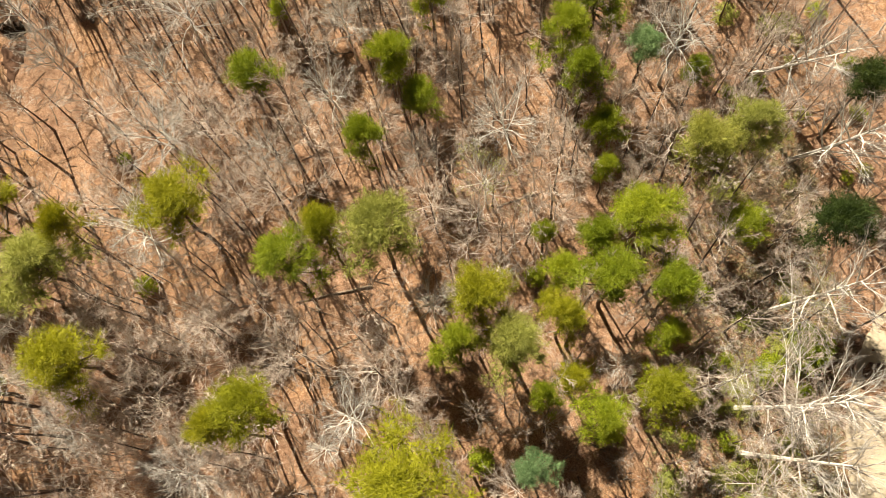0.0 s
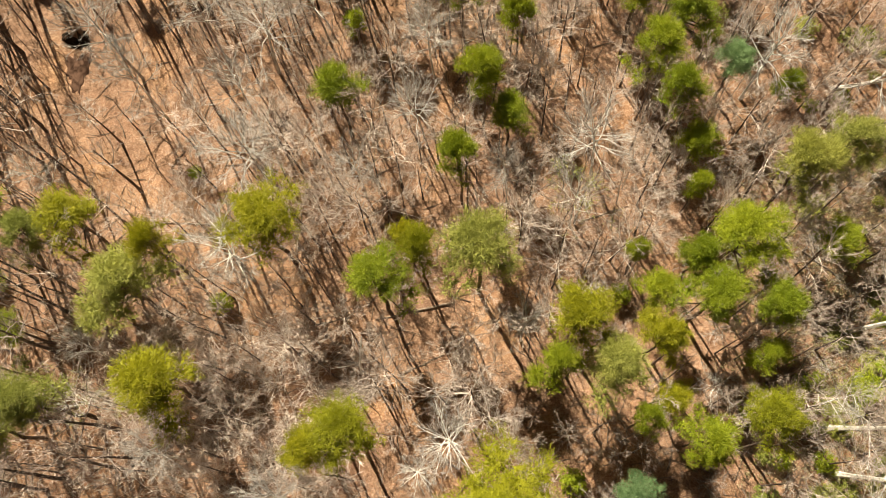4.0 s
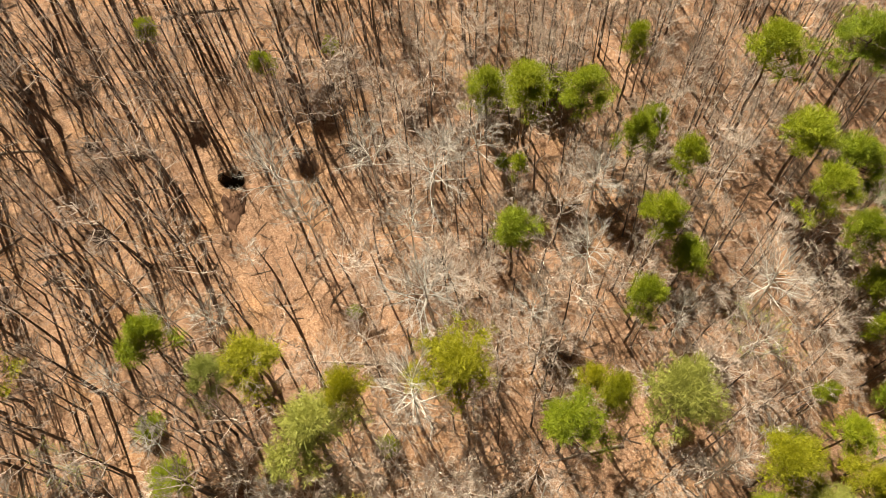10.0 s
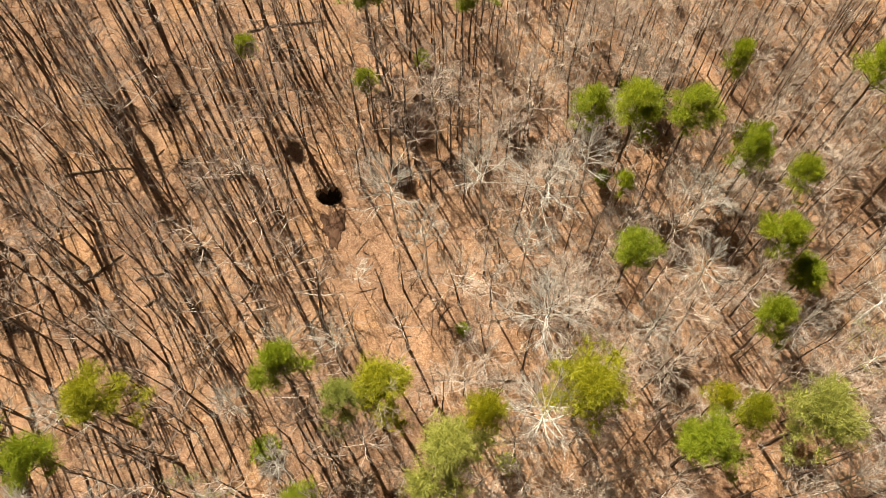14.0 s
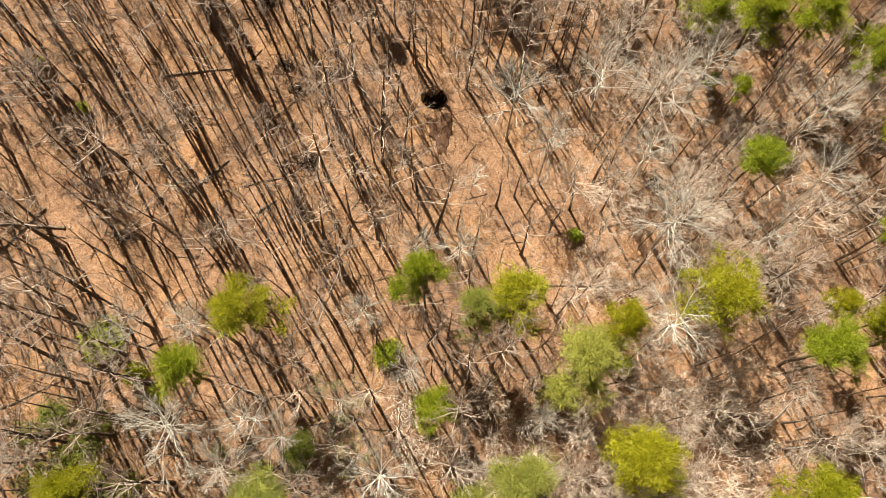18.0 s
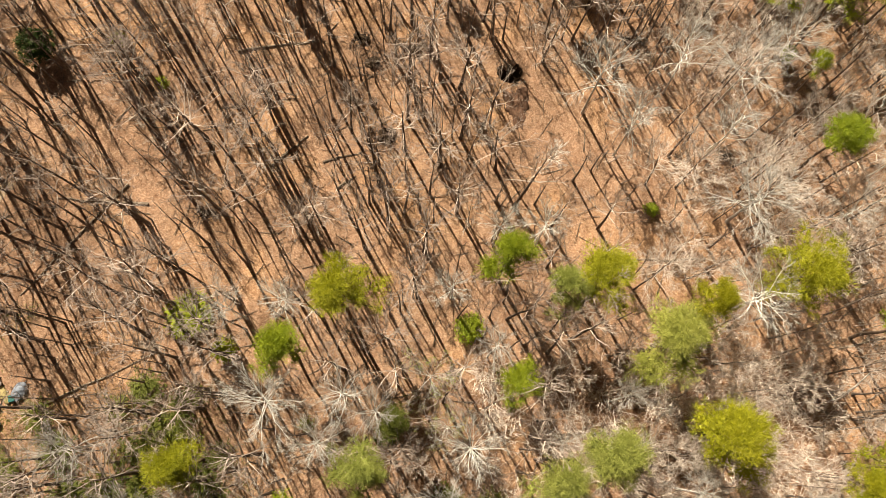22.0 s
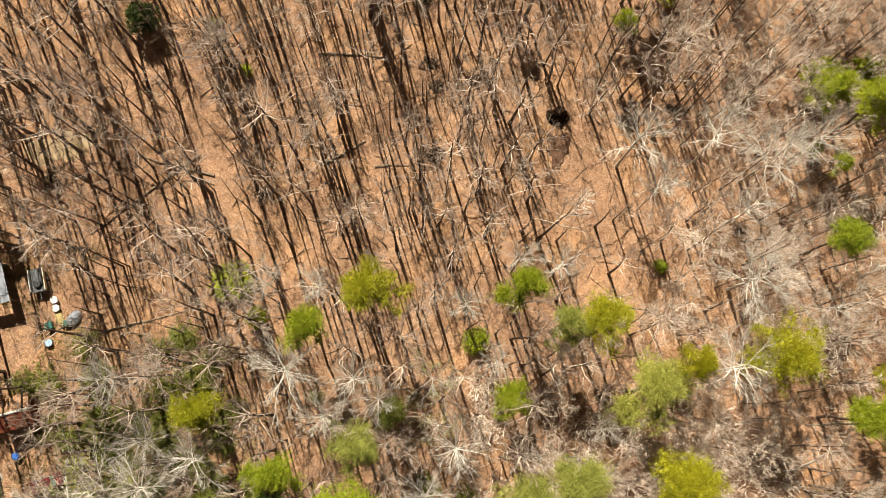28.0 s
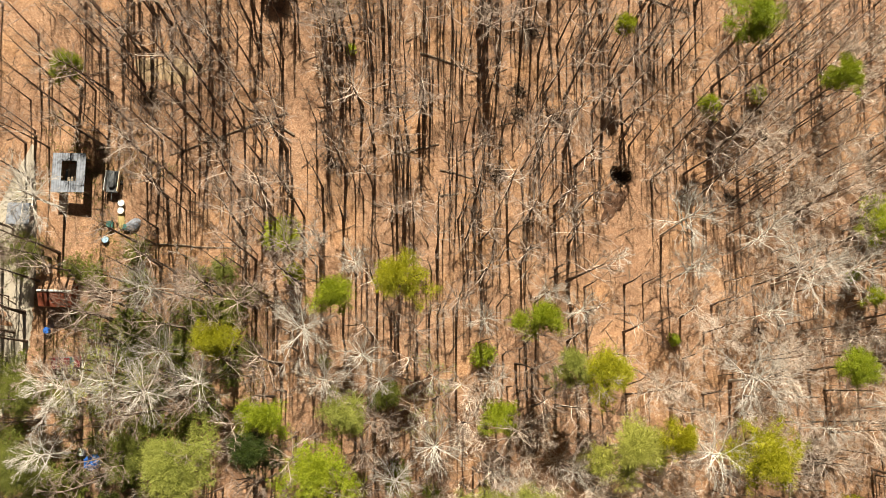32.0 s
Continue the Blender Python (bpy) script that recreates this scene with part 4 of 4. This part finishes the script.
# trees in young yellow-green leaf
def budding_tree(x, y, h, w, seed):
    trunk, branches, crown = bare_tree_meshes(seed, 16.0, 9.0, 15, 6, 7, 0.48, 0.14, 0.8, 0.03, -0.1, 0.013, 3)
    ob = thing("budding_tree", "pale tree with a thin haze of yellow-green buds", "tree", placed(x, y, seed, w / 9.0, (h + 2) / 16.0), "budding trees")
    part("trunk", trunk, PALE_BARK, ob)
    part("branchwork", branches, PALE_BARK, ob)
    part("crown", crown, PALE_TWIGS, ob, "pale grey twigs")
    rng = np.random.default_rng(seed)
    tips = crown.v[-1].reshape(-1, 3, 3)[:, 2]
    pick = tips[rng.integers(0, len(tips), 900)]
    buds = Mesh()
    way = rng.normal(0, 1, (len(pick), 3))
    buds.leaves(pick + rng.normal(0, 0.12, pick.shape), way, rng.uniform(0.12, 0.25, len(pick)), rng.uniform(0.03, 0.06, len(pick)), np.array((0, 0, 1.0)) + rng.normal(0, 0.5, way.shape))
    tagged(part("bud_haze", buds, FOLIAGE["p"], ob, "yellow-green buds"), kind="stuff")


for k, (x, y, h, w) in enumerate([(-0.7, 35.2, 13, 8), (-76.0, 23.0, 12, 7.5), (-74.0, 17.0, 10, 6), (24.5, 13.0, 11, 7), (27.0, 1.5, 10, 8), (-113.6, 3.1, 14, 12), (33.0, 20.0, 11, 7), (-55.0, 14.0, 10, 7)]):
    budding_tree(x, y, h, w, 1300 + k)

# bleached stump of a snapped tree
snag = thing("broken_snag", "bleached white snapped tree with splintered top", "dead tree", placed(-25.7, 17.8))
stump = Mesh()
stump.tube([(0, 0, -0.3), (0.1, 0.6, 2.4), (0.45, 1.5, 4.9), (0.95, 2.9, 7.6)], [0.26, 0.20, 0.14, 0.05], 8)
part("trunk", stump, PALE_BARK, snag)
for k in range(8):
    limb, a = Mesh(), math.pi + 0.13 * (k - 3.5)
    r9 = np.random.default_rng(70 + k)
    limb.tube(swept(r9, (0.1, 0.5 + 0.06 * k, 2.0 + 0.14 * k), (math.cos(a), math.sin(a), 0.15), 2.4 + 0.18 * k, 0.14, 4, 0.2), [0.10, 0.085, 0.06, 0.04, 0.012], 5)
    part("limb", limb, PALE_BARK, snag)


# ---- the yard ----
METAL = worn_material("weathered_sheet_metal", (0.20, 0.225, 0.27), 0.6, 0.35, 1.5, 0.2)
DARK_METAL = worn_material("dark_grey_metal", (0.10, 0.11, 0.12), 0.55, 0.3, 1.5, 0.3)
WHITE_PAINT = worn_material("dirty_white_paint", (0.72, 0.72, 0.70), 0.5, 0.12, 2.0)
CREAM = worn_material("cream_paint", (0.62, 0.52, 0.38), 0.6, 0.15, 2.0)
RUST_RED = worn_material("rust_red_boards", (0.21, 0.055, 0.030), 0.8, 0.3, 1.5)
MAROON = worn_material("maroon_car_paint", (0.13, 0.014, 0.018), 0.3, 0.25, 1.2)
BLUE = worn_material("bright_blue_tarpaulin", (0.03, 0.17, 0.62), 0.45, 0.25, 1.5, dirt=(0.05, 0.10, 0.25))
PALE_BLUE = worn_material("pale_blue_plastic", (0.35, 0.55, 0.72), 0.4, 0.15, 2.0)
TEAL = worn_material("teal_plastic", (0.015, 0.115, 0.105), 0.4, 0.25, 2.0)
MUSTARD = worn_material("faded_yellow_canvas", (0.33, 0.265, 0.12), 0.85, 0.2, 2.0)
BOARDS = worn_material("grey_boards", (0.30, 0.24, 0.18), 0.85, 0.3, 1.5)
RUBBER = worn_material("black_rubber", (0.02, 0.02, 0.02), 0.85, 0.2, 3.0)
CONCRETE = gravel_material("pale_concrete", (0.42, 0.375, 0.31))
GLASS = bpy.data.materials.new("car_glass")
GLASS.use_nodes = True
pane_shader = GLASS.node_tree.nodes["Principled BSDF"]
pane_shader.inputs["Base Color"].default_value = (0.10, 0.20, 0.22, 1)
pane_shader.inputs["Roughness"].default_value = 0.08


def corrugated(mesh, x0, x1, y0, y1, z0, z1, wave=0.3):
    """A ribbed metal sheet with thickness; its ribs run along y."""
    n = max(4, int((x1 - x0) / wave) * 2)
    xs = np.linspace(x0, x1, n + 1)
    top = [(x, y, z + (0.04 if i % 2 else 0.0)) for y, z in ((y0, z0), (y1, z1)) for i, x in enumerate(xs)]
    low = [(x, y, z - 0.03) for x, y, z in top]
    m = n + 1
    faces = [(i, i + 1, m + i + 1, m + i) for i in range(n)] + [(2 * m + i + 1, 2 * m + i, 3 * m + i, 3 * m + i + 1) for i in range(n)]
    faces += [(i + 1, i, 2 * m + i, 2 * m + i + 1) for i in range(n)] + [(m + i, m + i + 1, 3 * m + i + 1, 3 * m + i) for i in range(n)]
    faces += [(0, m, 3 * m, 2 * m), (m + n, n, 2 * m + n, 3 * m + n)]
    mesh.add(top + low, faces)


def lean_to(x, y, turn):
    ob = thing("open_shed", "grey sheet-metal shed with a gap in its roof", "shed", pose(x, y, float(height(x, y)), 0, 0, turn))
    for px, py in ((-2.0, -2.4), (2.0, -2.4), (-2.0, 2.4), (2.0, 2.4)):
        post = Mesh()
        post.box((0.14, 0.14, 2.6), (px, py, 1.1))
        part("post", post, BOARDS, ob)
    for x0, x1, y0, y1 in ((-2.3, -1.0, -2.8, 2.8), (1.1, 2.3, -2.8, 2.8), (-0.98, 1.08, -2.8, -1.2), (-0.98, 1.08, 1.7, 2.8)):
        sheet_part = Mesh()
        corrugated(sheet_part, x0, x1, y0, y1, 2.4 + 0.05 * (y0 + 2.8), 2.4 + 0.05 * (y1 + 2.8))
        part("roof_sheet", sheet_part, METAL, ob, "grey corrugated roof sheet")
    back = Mesh()
    back.box((4.1, 0.08, 2.2), (0, 2.45, 1.1))
    part("back_wall", back, BOARDS, ob)
    for k in range(4):
        plank = Mesh()
        plank.box((0.35, 3.2, 0.06), (-0.75 + 0.48 * k, 0.2, 0.5 + 0.07 * k), 0.03 * k)
        part("stored_plank", plank, BOARDS, ob, "brown plank")
    bench = Mesh()
    bench.box((2.6, 1.8, 0.5), (0, 0.2, 0.2))
    part("plank_rest", bench, DARK_METAL, ob)


def trailer(x, y, turn):
    ob = thing("utility_trailer", "dark grey trailer with one white and one cream side board", "trailer", pose(x, y, float(height(x, y)), 0, 0, turn))
    bed = Mesh()
    bed.box((1.7, 3.2, 0.25), (0, 0, 0.75), 0, 0.05)
    part("bed", bed, DARK_METAL, ob)
    for name, mat, px in (("white_side", WHITE_PAINT, -0.95), ("cream_side", CREAM, 0.95)):
        side = Mesh()
        side.box((0.14, 3.0, 0.6), (px, 0, 1.15), 0, 0.03)
        part(name, side, mat, ob)
    load = Mesh()
    load.blob((0, 0.2, 1.1), (0.75, 1.3, 0.4), np.random.default_rng(3), 6, 10, 0.12)
    part("load_cover", load, DARK_METAL, ob, "dark grey cover over the load")
    for px in (-1.05, 1.05):
        wheel = Mesh()
        wheel.tube([(px - 0.11, 0, 0.33), (px + 0.11, 0, 0.33)], [0.33, 0.33], 14)
        tyre = part("wheel", wheel, RUBBER, ob)
        hub = Mesh()
        hub.tube([(px - 0.12, 0, 0.33), (px + 0.12, 0, 0.33)], [0.15, 0.15], 10)
        part("rim", hub, METAL, tyre)
    bar = Mesh()
    bar.tube([(0, -1.5, 0.7), (0, -2.6, 0.55)], [0.06, 0.05], 6)
    part("drawbar", bar, DARK_METAL, ob)


def bucket(x, y, mat, label, r=0.32, h=0.6, lean=0):
    ob = thing("bucket", label, "bucket", pose(x, y, float(height(x, y)), lean, 0, 0), "buckets in the yard")
    body = Mesh()
    body.tube([(0, 0, 0), (0, 0, h), (0, 0, h), (0, 0, 0.05)], [r * 0.82, r, r * 0.93, r * 0.76], 14)
    part("body", body, mat, ob)
    cover = Mesh()
    cover.tube([(0, 0, h - 0.02), (0, 0, h + 0.03)], [r * 0.95, r * 0.9], 14)
    part("lid", cover, mat, ob)
    lip = Mesh()
    lip.tube([(0, 0, h - 0.04), (0, 0, h + 0.01)], [r * 1.06, r * 1.06], 14, False)
    part("rim", lip, mat, ob)


def red_shed(x, y, turn):
    ob = thing("red_shed", "small rust-red shed, one roof slope under fallen leaves", "shed", pose(x, y, float(height(x, y)), 0, 0, turn))
    for k in range(16):
        board = Mesh()
        board.box((0.245, 0.06, 2.5), (-1.9 + 0.253 * k, -1.6, 1.1))
        part("front_board", board, RUST_RED, ob)
    for px in (-2.0, 2.0):
        side = Mesh()
        side.box((0.07, 3.2, 2.4), (px, 0, 1.05))
        part("side_wall", side, RUST_RED, ob)
    back = Mesh()
    back.box((4.0, 0.07, 2.3), (0, 1.6, 1.0))
    part("back_wall", back, RUST_RED, ob)
    for name, side, mat, label in (("roof_slope", 1, LITTER, "roof slope covered with brown leaves"), ("roof_slope", -1, RUST_RED, "rust-red metal roof slope")):
        slab = Mesh()
        y0, y1, z0, z1 = 0.0, side * 2.1, 3.15, 2.2
        verts = [(px, py, pz + dz) for dz in (0, 0.09) for px, py, pz in ((-2.3, y0, z0), (2.3, y0, z0), (2.3, y1, z1), (-2.3, y1, z1))]
        faces = [(0, 1, 2, 3), (7, 6, 5, 4), (0, 4, 5, 1), (1, 5, 6, 2), (2, 6, 7, 3), (3, 7, 4, 0)]
        slab.add(verts, faces if side < 0 else [f[::-1] for f in faces])
        part(name, slab, mat, ob, label)
    ridge = Mesh()
    ridge.tube([(-2.35, 0, 3.2), (2.35, 0, 3.2)], [0.17, 0.17], 6)
    part("ridge_cap", ridge, WHITE_PAINT, ob, "pale metal ridge cap")
    for px in (-2.0, 2.0):
        gable = Mesh()
        gable.add([(px - 0.03, -1.6, 2.2), (px - 0.03, 1.6, 2.2), (px - 0.03, 0, 3.05), (px + 0.03, -1.6, 2.2), (px + 0.03, 1.6, 2.2), (px + 0.03, 0, 3.05)],
                  [(0, 2, 1), (3, 4, 5), (0, 1, 4, 3), (1, 2, 5, 4), (2, 0, 3, 5)])
        part("gable", gable, RUST_RED, ob)
    door = Mesh()
    door.box((0.9, 0.06, 1.95), (0.9, -1.67, 0.95))
    door_part = part("door", door, BOARDS, ob)
    knob = Mesh()
    knob.blob((0.55, -1.74, 0.95), (0.04, 0.04, 0.04), np.random.default_rng(1), 5, 8, 0)
    part("door_handle", knob, DARK_METAL, door_part)


def old_car(x, y, turn):
    ob = thing("old_car", "maroon car standing under bare branches", "car", pose(x, y, float(height(x, y)), 0, 0, turn))
    half = [(-0.82, -2.1), (0.82, -2.1), (0.88, -1.6), (0.88, 1.7), (0.78, 2.15), (-0.78, 2.15), (-0.88, 1.7), (-0.88, -1.6)]

    def shell(loops):
        mesh = Mesh()
        n = len(half)
        verts = [(px * sx, py * sy + dy, z) for sx, sy, dy, z in loops for px, py in half]
        faces = [tuple(range(n))[::-1], tuple(range(n * (len(loops) - 1), n * len(loops)))]
        for k in range(len(loops) - 1):
            faces += [(k * n + j, k * n + (j + 1) % n, (k + 1) * n + (j + 1) % n, (k + 1) * n + j) for j in range(n)]
        mesh.add(verts, faces)
        return mesh

    part("body", shell([(0.94, 0.97, 0, 0.25), (1, 1, 0, 0.45), (1, 1, 0, 0.72), (0.95, 0.97, 0, 0.88)]), MAROON, ob)
    part("windows", shell([(0.90, 0.60, 0.15, 0.89), (0.76, 0.42, 0.2, 1.30)]), GLASS, ob, "bluish windscreen and windows")
    part("roof", shell([(0.76, 0.42, 0.2, 1.303), (0.70, 0.38, 0.2, 1.38)]), MAROON, ob)
    for name, py in (("front_bumper", -2.13), ("rear_bumper", 2.17)):
        bumper = Mesh()
        bumper.box((1.6, 0.14, 0.2), (0, py, 0.45), 0, 0.04)
        part(name, bumper, DARK_METAL, ob)
    for px in (-0.6, 0.6):
        light = Mesh()
        light.blob((px, -2.05, 0.66), (0.15, 0.08, 0.1), np.random.default_rng(2), 5, 9, 0)
        part("headlight", light, WHITE_PAINT, ob)
    for px in (-0.82, 0.82):
        for py in (-1.35, 1.35):
            wheel = Mesh()
            wheel.tube([(px - 0.1, py, 0.31), (px + 0.1, py, 0.31)], [0.31, 0.31], 16)
            tyre = part("wheel", wheel, RUBBER, ob)
            rim = Mesh()
            rim.tube([(px - 0.11, py, 0.31), (px + 0.11, py, 0.31)], [0.17, 0.17], 12)
            part("rim", rim, METAL, tyre)


def covered_heap(x, y, size, mat, label, name, seed):
    ob = thing(name, label, "tarpaulin", pose(x, y, float(height(x, y)), 0, 0, seed * 31))
    heap = Mesh()
    heap.blob((0, 0, size[2] * 0.3), size, np.random.default_rng(seed), 8, 12, 0.14)
    part("cover", heap, mat, ob)
    for k in range(3):
        cord = Mesh()
        a = k * 2.1
        cord.tube([(size[0] * math.cos(a) * 0.95, size[1] * math.sin(a) * 0.95, size[2] * 0.35), (size[0] * math.cos(a) * 1.25, size[1] * math.sin(a) * 1.25, 0.02)], [0.02, 0.02], 4)
        part("tie_cord", cord, WHITE_PAINT, ob)


def storage_bin(x, y, turn, mat, label, size):
    ob = thing("storage_bin", label, "bin", pose(x, y, float(height(x, y)), 0, 0, turn), "bins in the yard")
    body = Mesh()
    body.box(size, (0, 0, size[2] / 2), 0, 0.06)
    part("body", body, mat, ob)
    lid = Mesh()
    lid.box((size[0] + 0.08, size[1] + 0.08, 0.07), (0, 0, size[2] + 0.04), 0, 0.03)
    part("lid", lid, mat, ob)


sheet("driveway", lambda u: (-146 + 4 * u, -14 + 42 * u), lambda u: (-127.4 + 1.0 * math.sin(5 * u) - 13.2 * u * u, -14 + 42 * u), 0.05, CONCRETE, "pale bare drive beside the sheds", 40)
lean_to(-134.5, 26.5, 25)
trailer(-129.2, 28.2, 22)
bucket(-127.0, 26.0, WHITE_PAINT, "white plastic bucket with its lid on", 0.48, 0.6)
bucket(-126.6, 25.0, WHITE_PAINT, "white plastic bucket with its lid on", 0.48, 0.55)
covered_heap(-126.0, 23.8, (0.5, 1.3, 0.35), MUSTARD, "strip of faded yellow canvas over boards", "canvas_roll", 1)
storage_bin(-127.0, 22.6, 30, TEAL, "dark teal plastic bin beside the canvas", (0.8, 0.9, 0.8))
covered_heap(-124.1, 24.0, (1.2, 0.8, 0.6), METAL, "grey tarpaulin heap on the leaves", "grey_heap", 2)
storage_bin(-124.9, 23.2, 10, TEAL, "teal plastic box beside a grey heap", (0.6, 0.7, 0.5))
bucket(-126.7, 20.4, PALE_BLUE, "pale blue tub lying on the ground", 0.5, 0.45)
storage_bin(-138.6, 18.4, 24, METAL, "large grey metal container with a flat lid", (3.2, 3.0, 1.6))
red_shed(-128.6, 11.0, 24)
bucket(-128.3, 5.4, BLUE, "bright blue bucket on the pale drive", 0.45, 0.8)
old_car(-123.6, 2.6, 118)
covered_heap(-114.2, -8.2, (1.1, 1.3, 0.9), BLUE, "bright blue tarpaulin over a stack", "blue_tarp", 4)
storage_bin(-116.2, -7.6, 15, WHITE_PAINT, "white box beside a blue tarpaulin", (0.8, 0.9, 0.9))


# ---- the verge of the road ----
def leaning_tree(x, y, tx, ty, seed, wide=12.5):
    """A big pale tree at the wood's edge that leans out towards the light."""
    trunk, branches, crown = bare_tree_meshes(seed, 19.0, wide, 20, 8, 7, 0.32, 0.30, 0.8, 0.04, -0.1, 0.015, 3, True, 0.65, 0.5)
    z = float(height(x, y))
    way = Vector((tx - x, ty - y, 13.0)).normalized()
    turn = Vector((0, 0, 1)).rotation_difference(way).to_matrix().to_4x4()
    ob = thing("leaning_tree", "large whitish leafless tree leaning out over the road", "bare tree", Matrix.Translation((x, y, z)) @ turn @ pose(0, 0, 0, 0, 0, seed * 40), "trees leaning over the road")
    part("trunk", trunk, PALE_BARK, ob)
    part("branchwork", branches, PALE_BARK, ob, "whitish spreading branches")
    part("crown", crown, PALE_TWIGS, ob)


LEANING = [(26.1, 10.8, 31.5, 10.5), (26.2, 5.9, 31.0, 4.0), (29.6, 21.4, 34.0, 20.5), (35.3, 39.7, 39.0, 37.0), (32.2, 51.4, 36.0, 46.0)]
for k, (x, y, tx, ty) in enumerate(LEANING):
    leaning_tree(x, y, tx, ty, 1500 + k)

rng = np.random.default_rng(44)
STRAW = foliage_material("dry_straw", (0.30, 0.25, 0.13), (0.42, 0.36, 0.20), (0.52, 0.46, 0.29))
tufts = Mesh()
x, y = rng.uniform(15, 38, 8600), rng.uniform(-10, 42, 8600)
near = (rng.uniform(0, 1, 8600) < ((x - 13) / 20) ** 1.3) & (x < verge(y) + 0.5)
x, y = x[near], y[near]
for _ in range(9):
    px, py = x + rng.normal(0, 0.28, len(x)), y + rng.normal(0, 0.28, len(x))
    way = rng.normal(0, 0.6, (len(x), 3)) + np.array((0, 0, 0.55))
    tufts.leaves(np.stack([px, py, height(px, py) - 0.02], axis=1), way, rng.uniform(0.25, 0.65, len(x)), rng.uniform(0.04, 0.08, len(x)), rng.normal(0, 0.5, (len(x), 3)) + np.array((0, 0, 1.0)))
tagged(new("dry_grass", tufts.build("dry_grass", STRAW)), "pale dry grass along the edge of the road", "grass", kind="stuff")

# rough grass in and round the yard
rng = np.random.default_rng(45)
blades = Mesh()
x, y = rng.uniform(-142, -98, 8400), rng.uniform(-18, 34, 8400)
patchy = np.sin(0.35 * x + 1.0) * np.sin(0.4 * y) + rng.normal(0, 0.5, len(x)) > 0.1
patchy &= (y < 24) | (x < -122)
x, y = x[patchy], y[patchy]
for _ in range(9):
    px, py = x + rng.normal(0, 0.3, len(x)), y + rng.normal(0, 0.3, len(x))
    way = rng.normal(0, 0.6, (len(x), 3)) + np.array((0, 0, 0.55))
    blades.leaves(np.stack([px, py, height(px, py) - 0.02], axis=1), way, rng.uniform(0.2, 0.5, len(x)), rng.uniform(0.03, 0.06, len(x)), rng.normal(0, 0.5, (len(x), 3)) + np.array((0, 0, 1.0)))
tagged(new("rough_grass", blades.build("rough_grass", FOLIAGE["b"])), "dull green rough grass round the yard", "grass", kind="stuff")
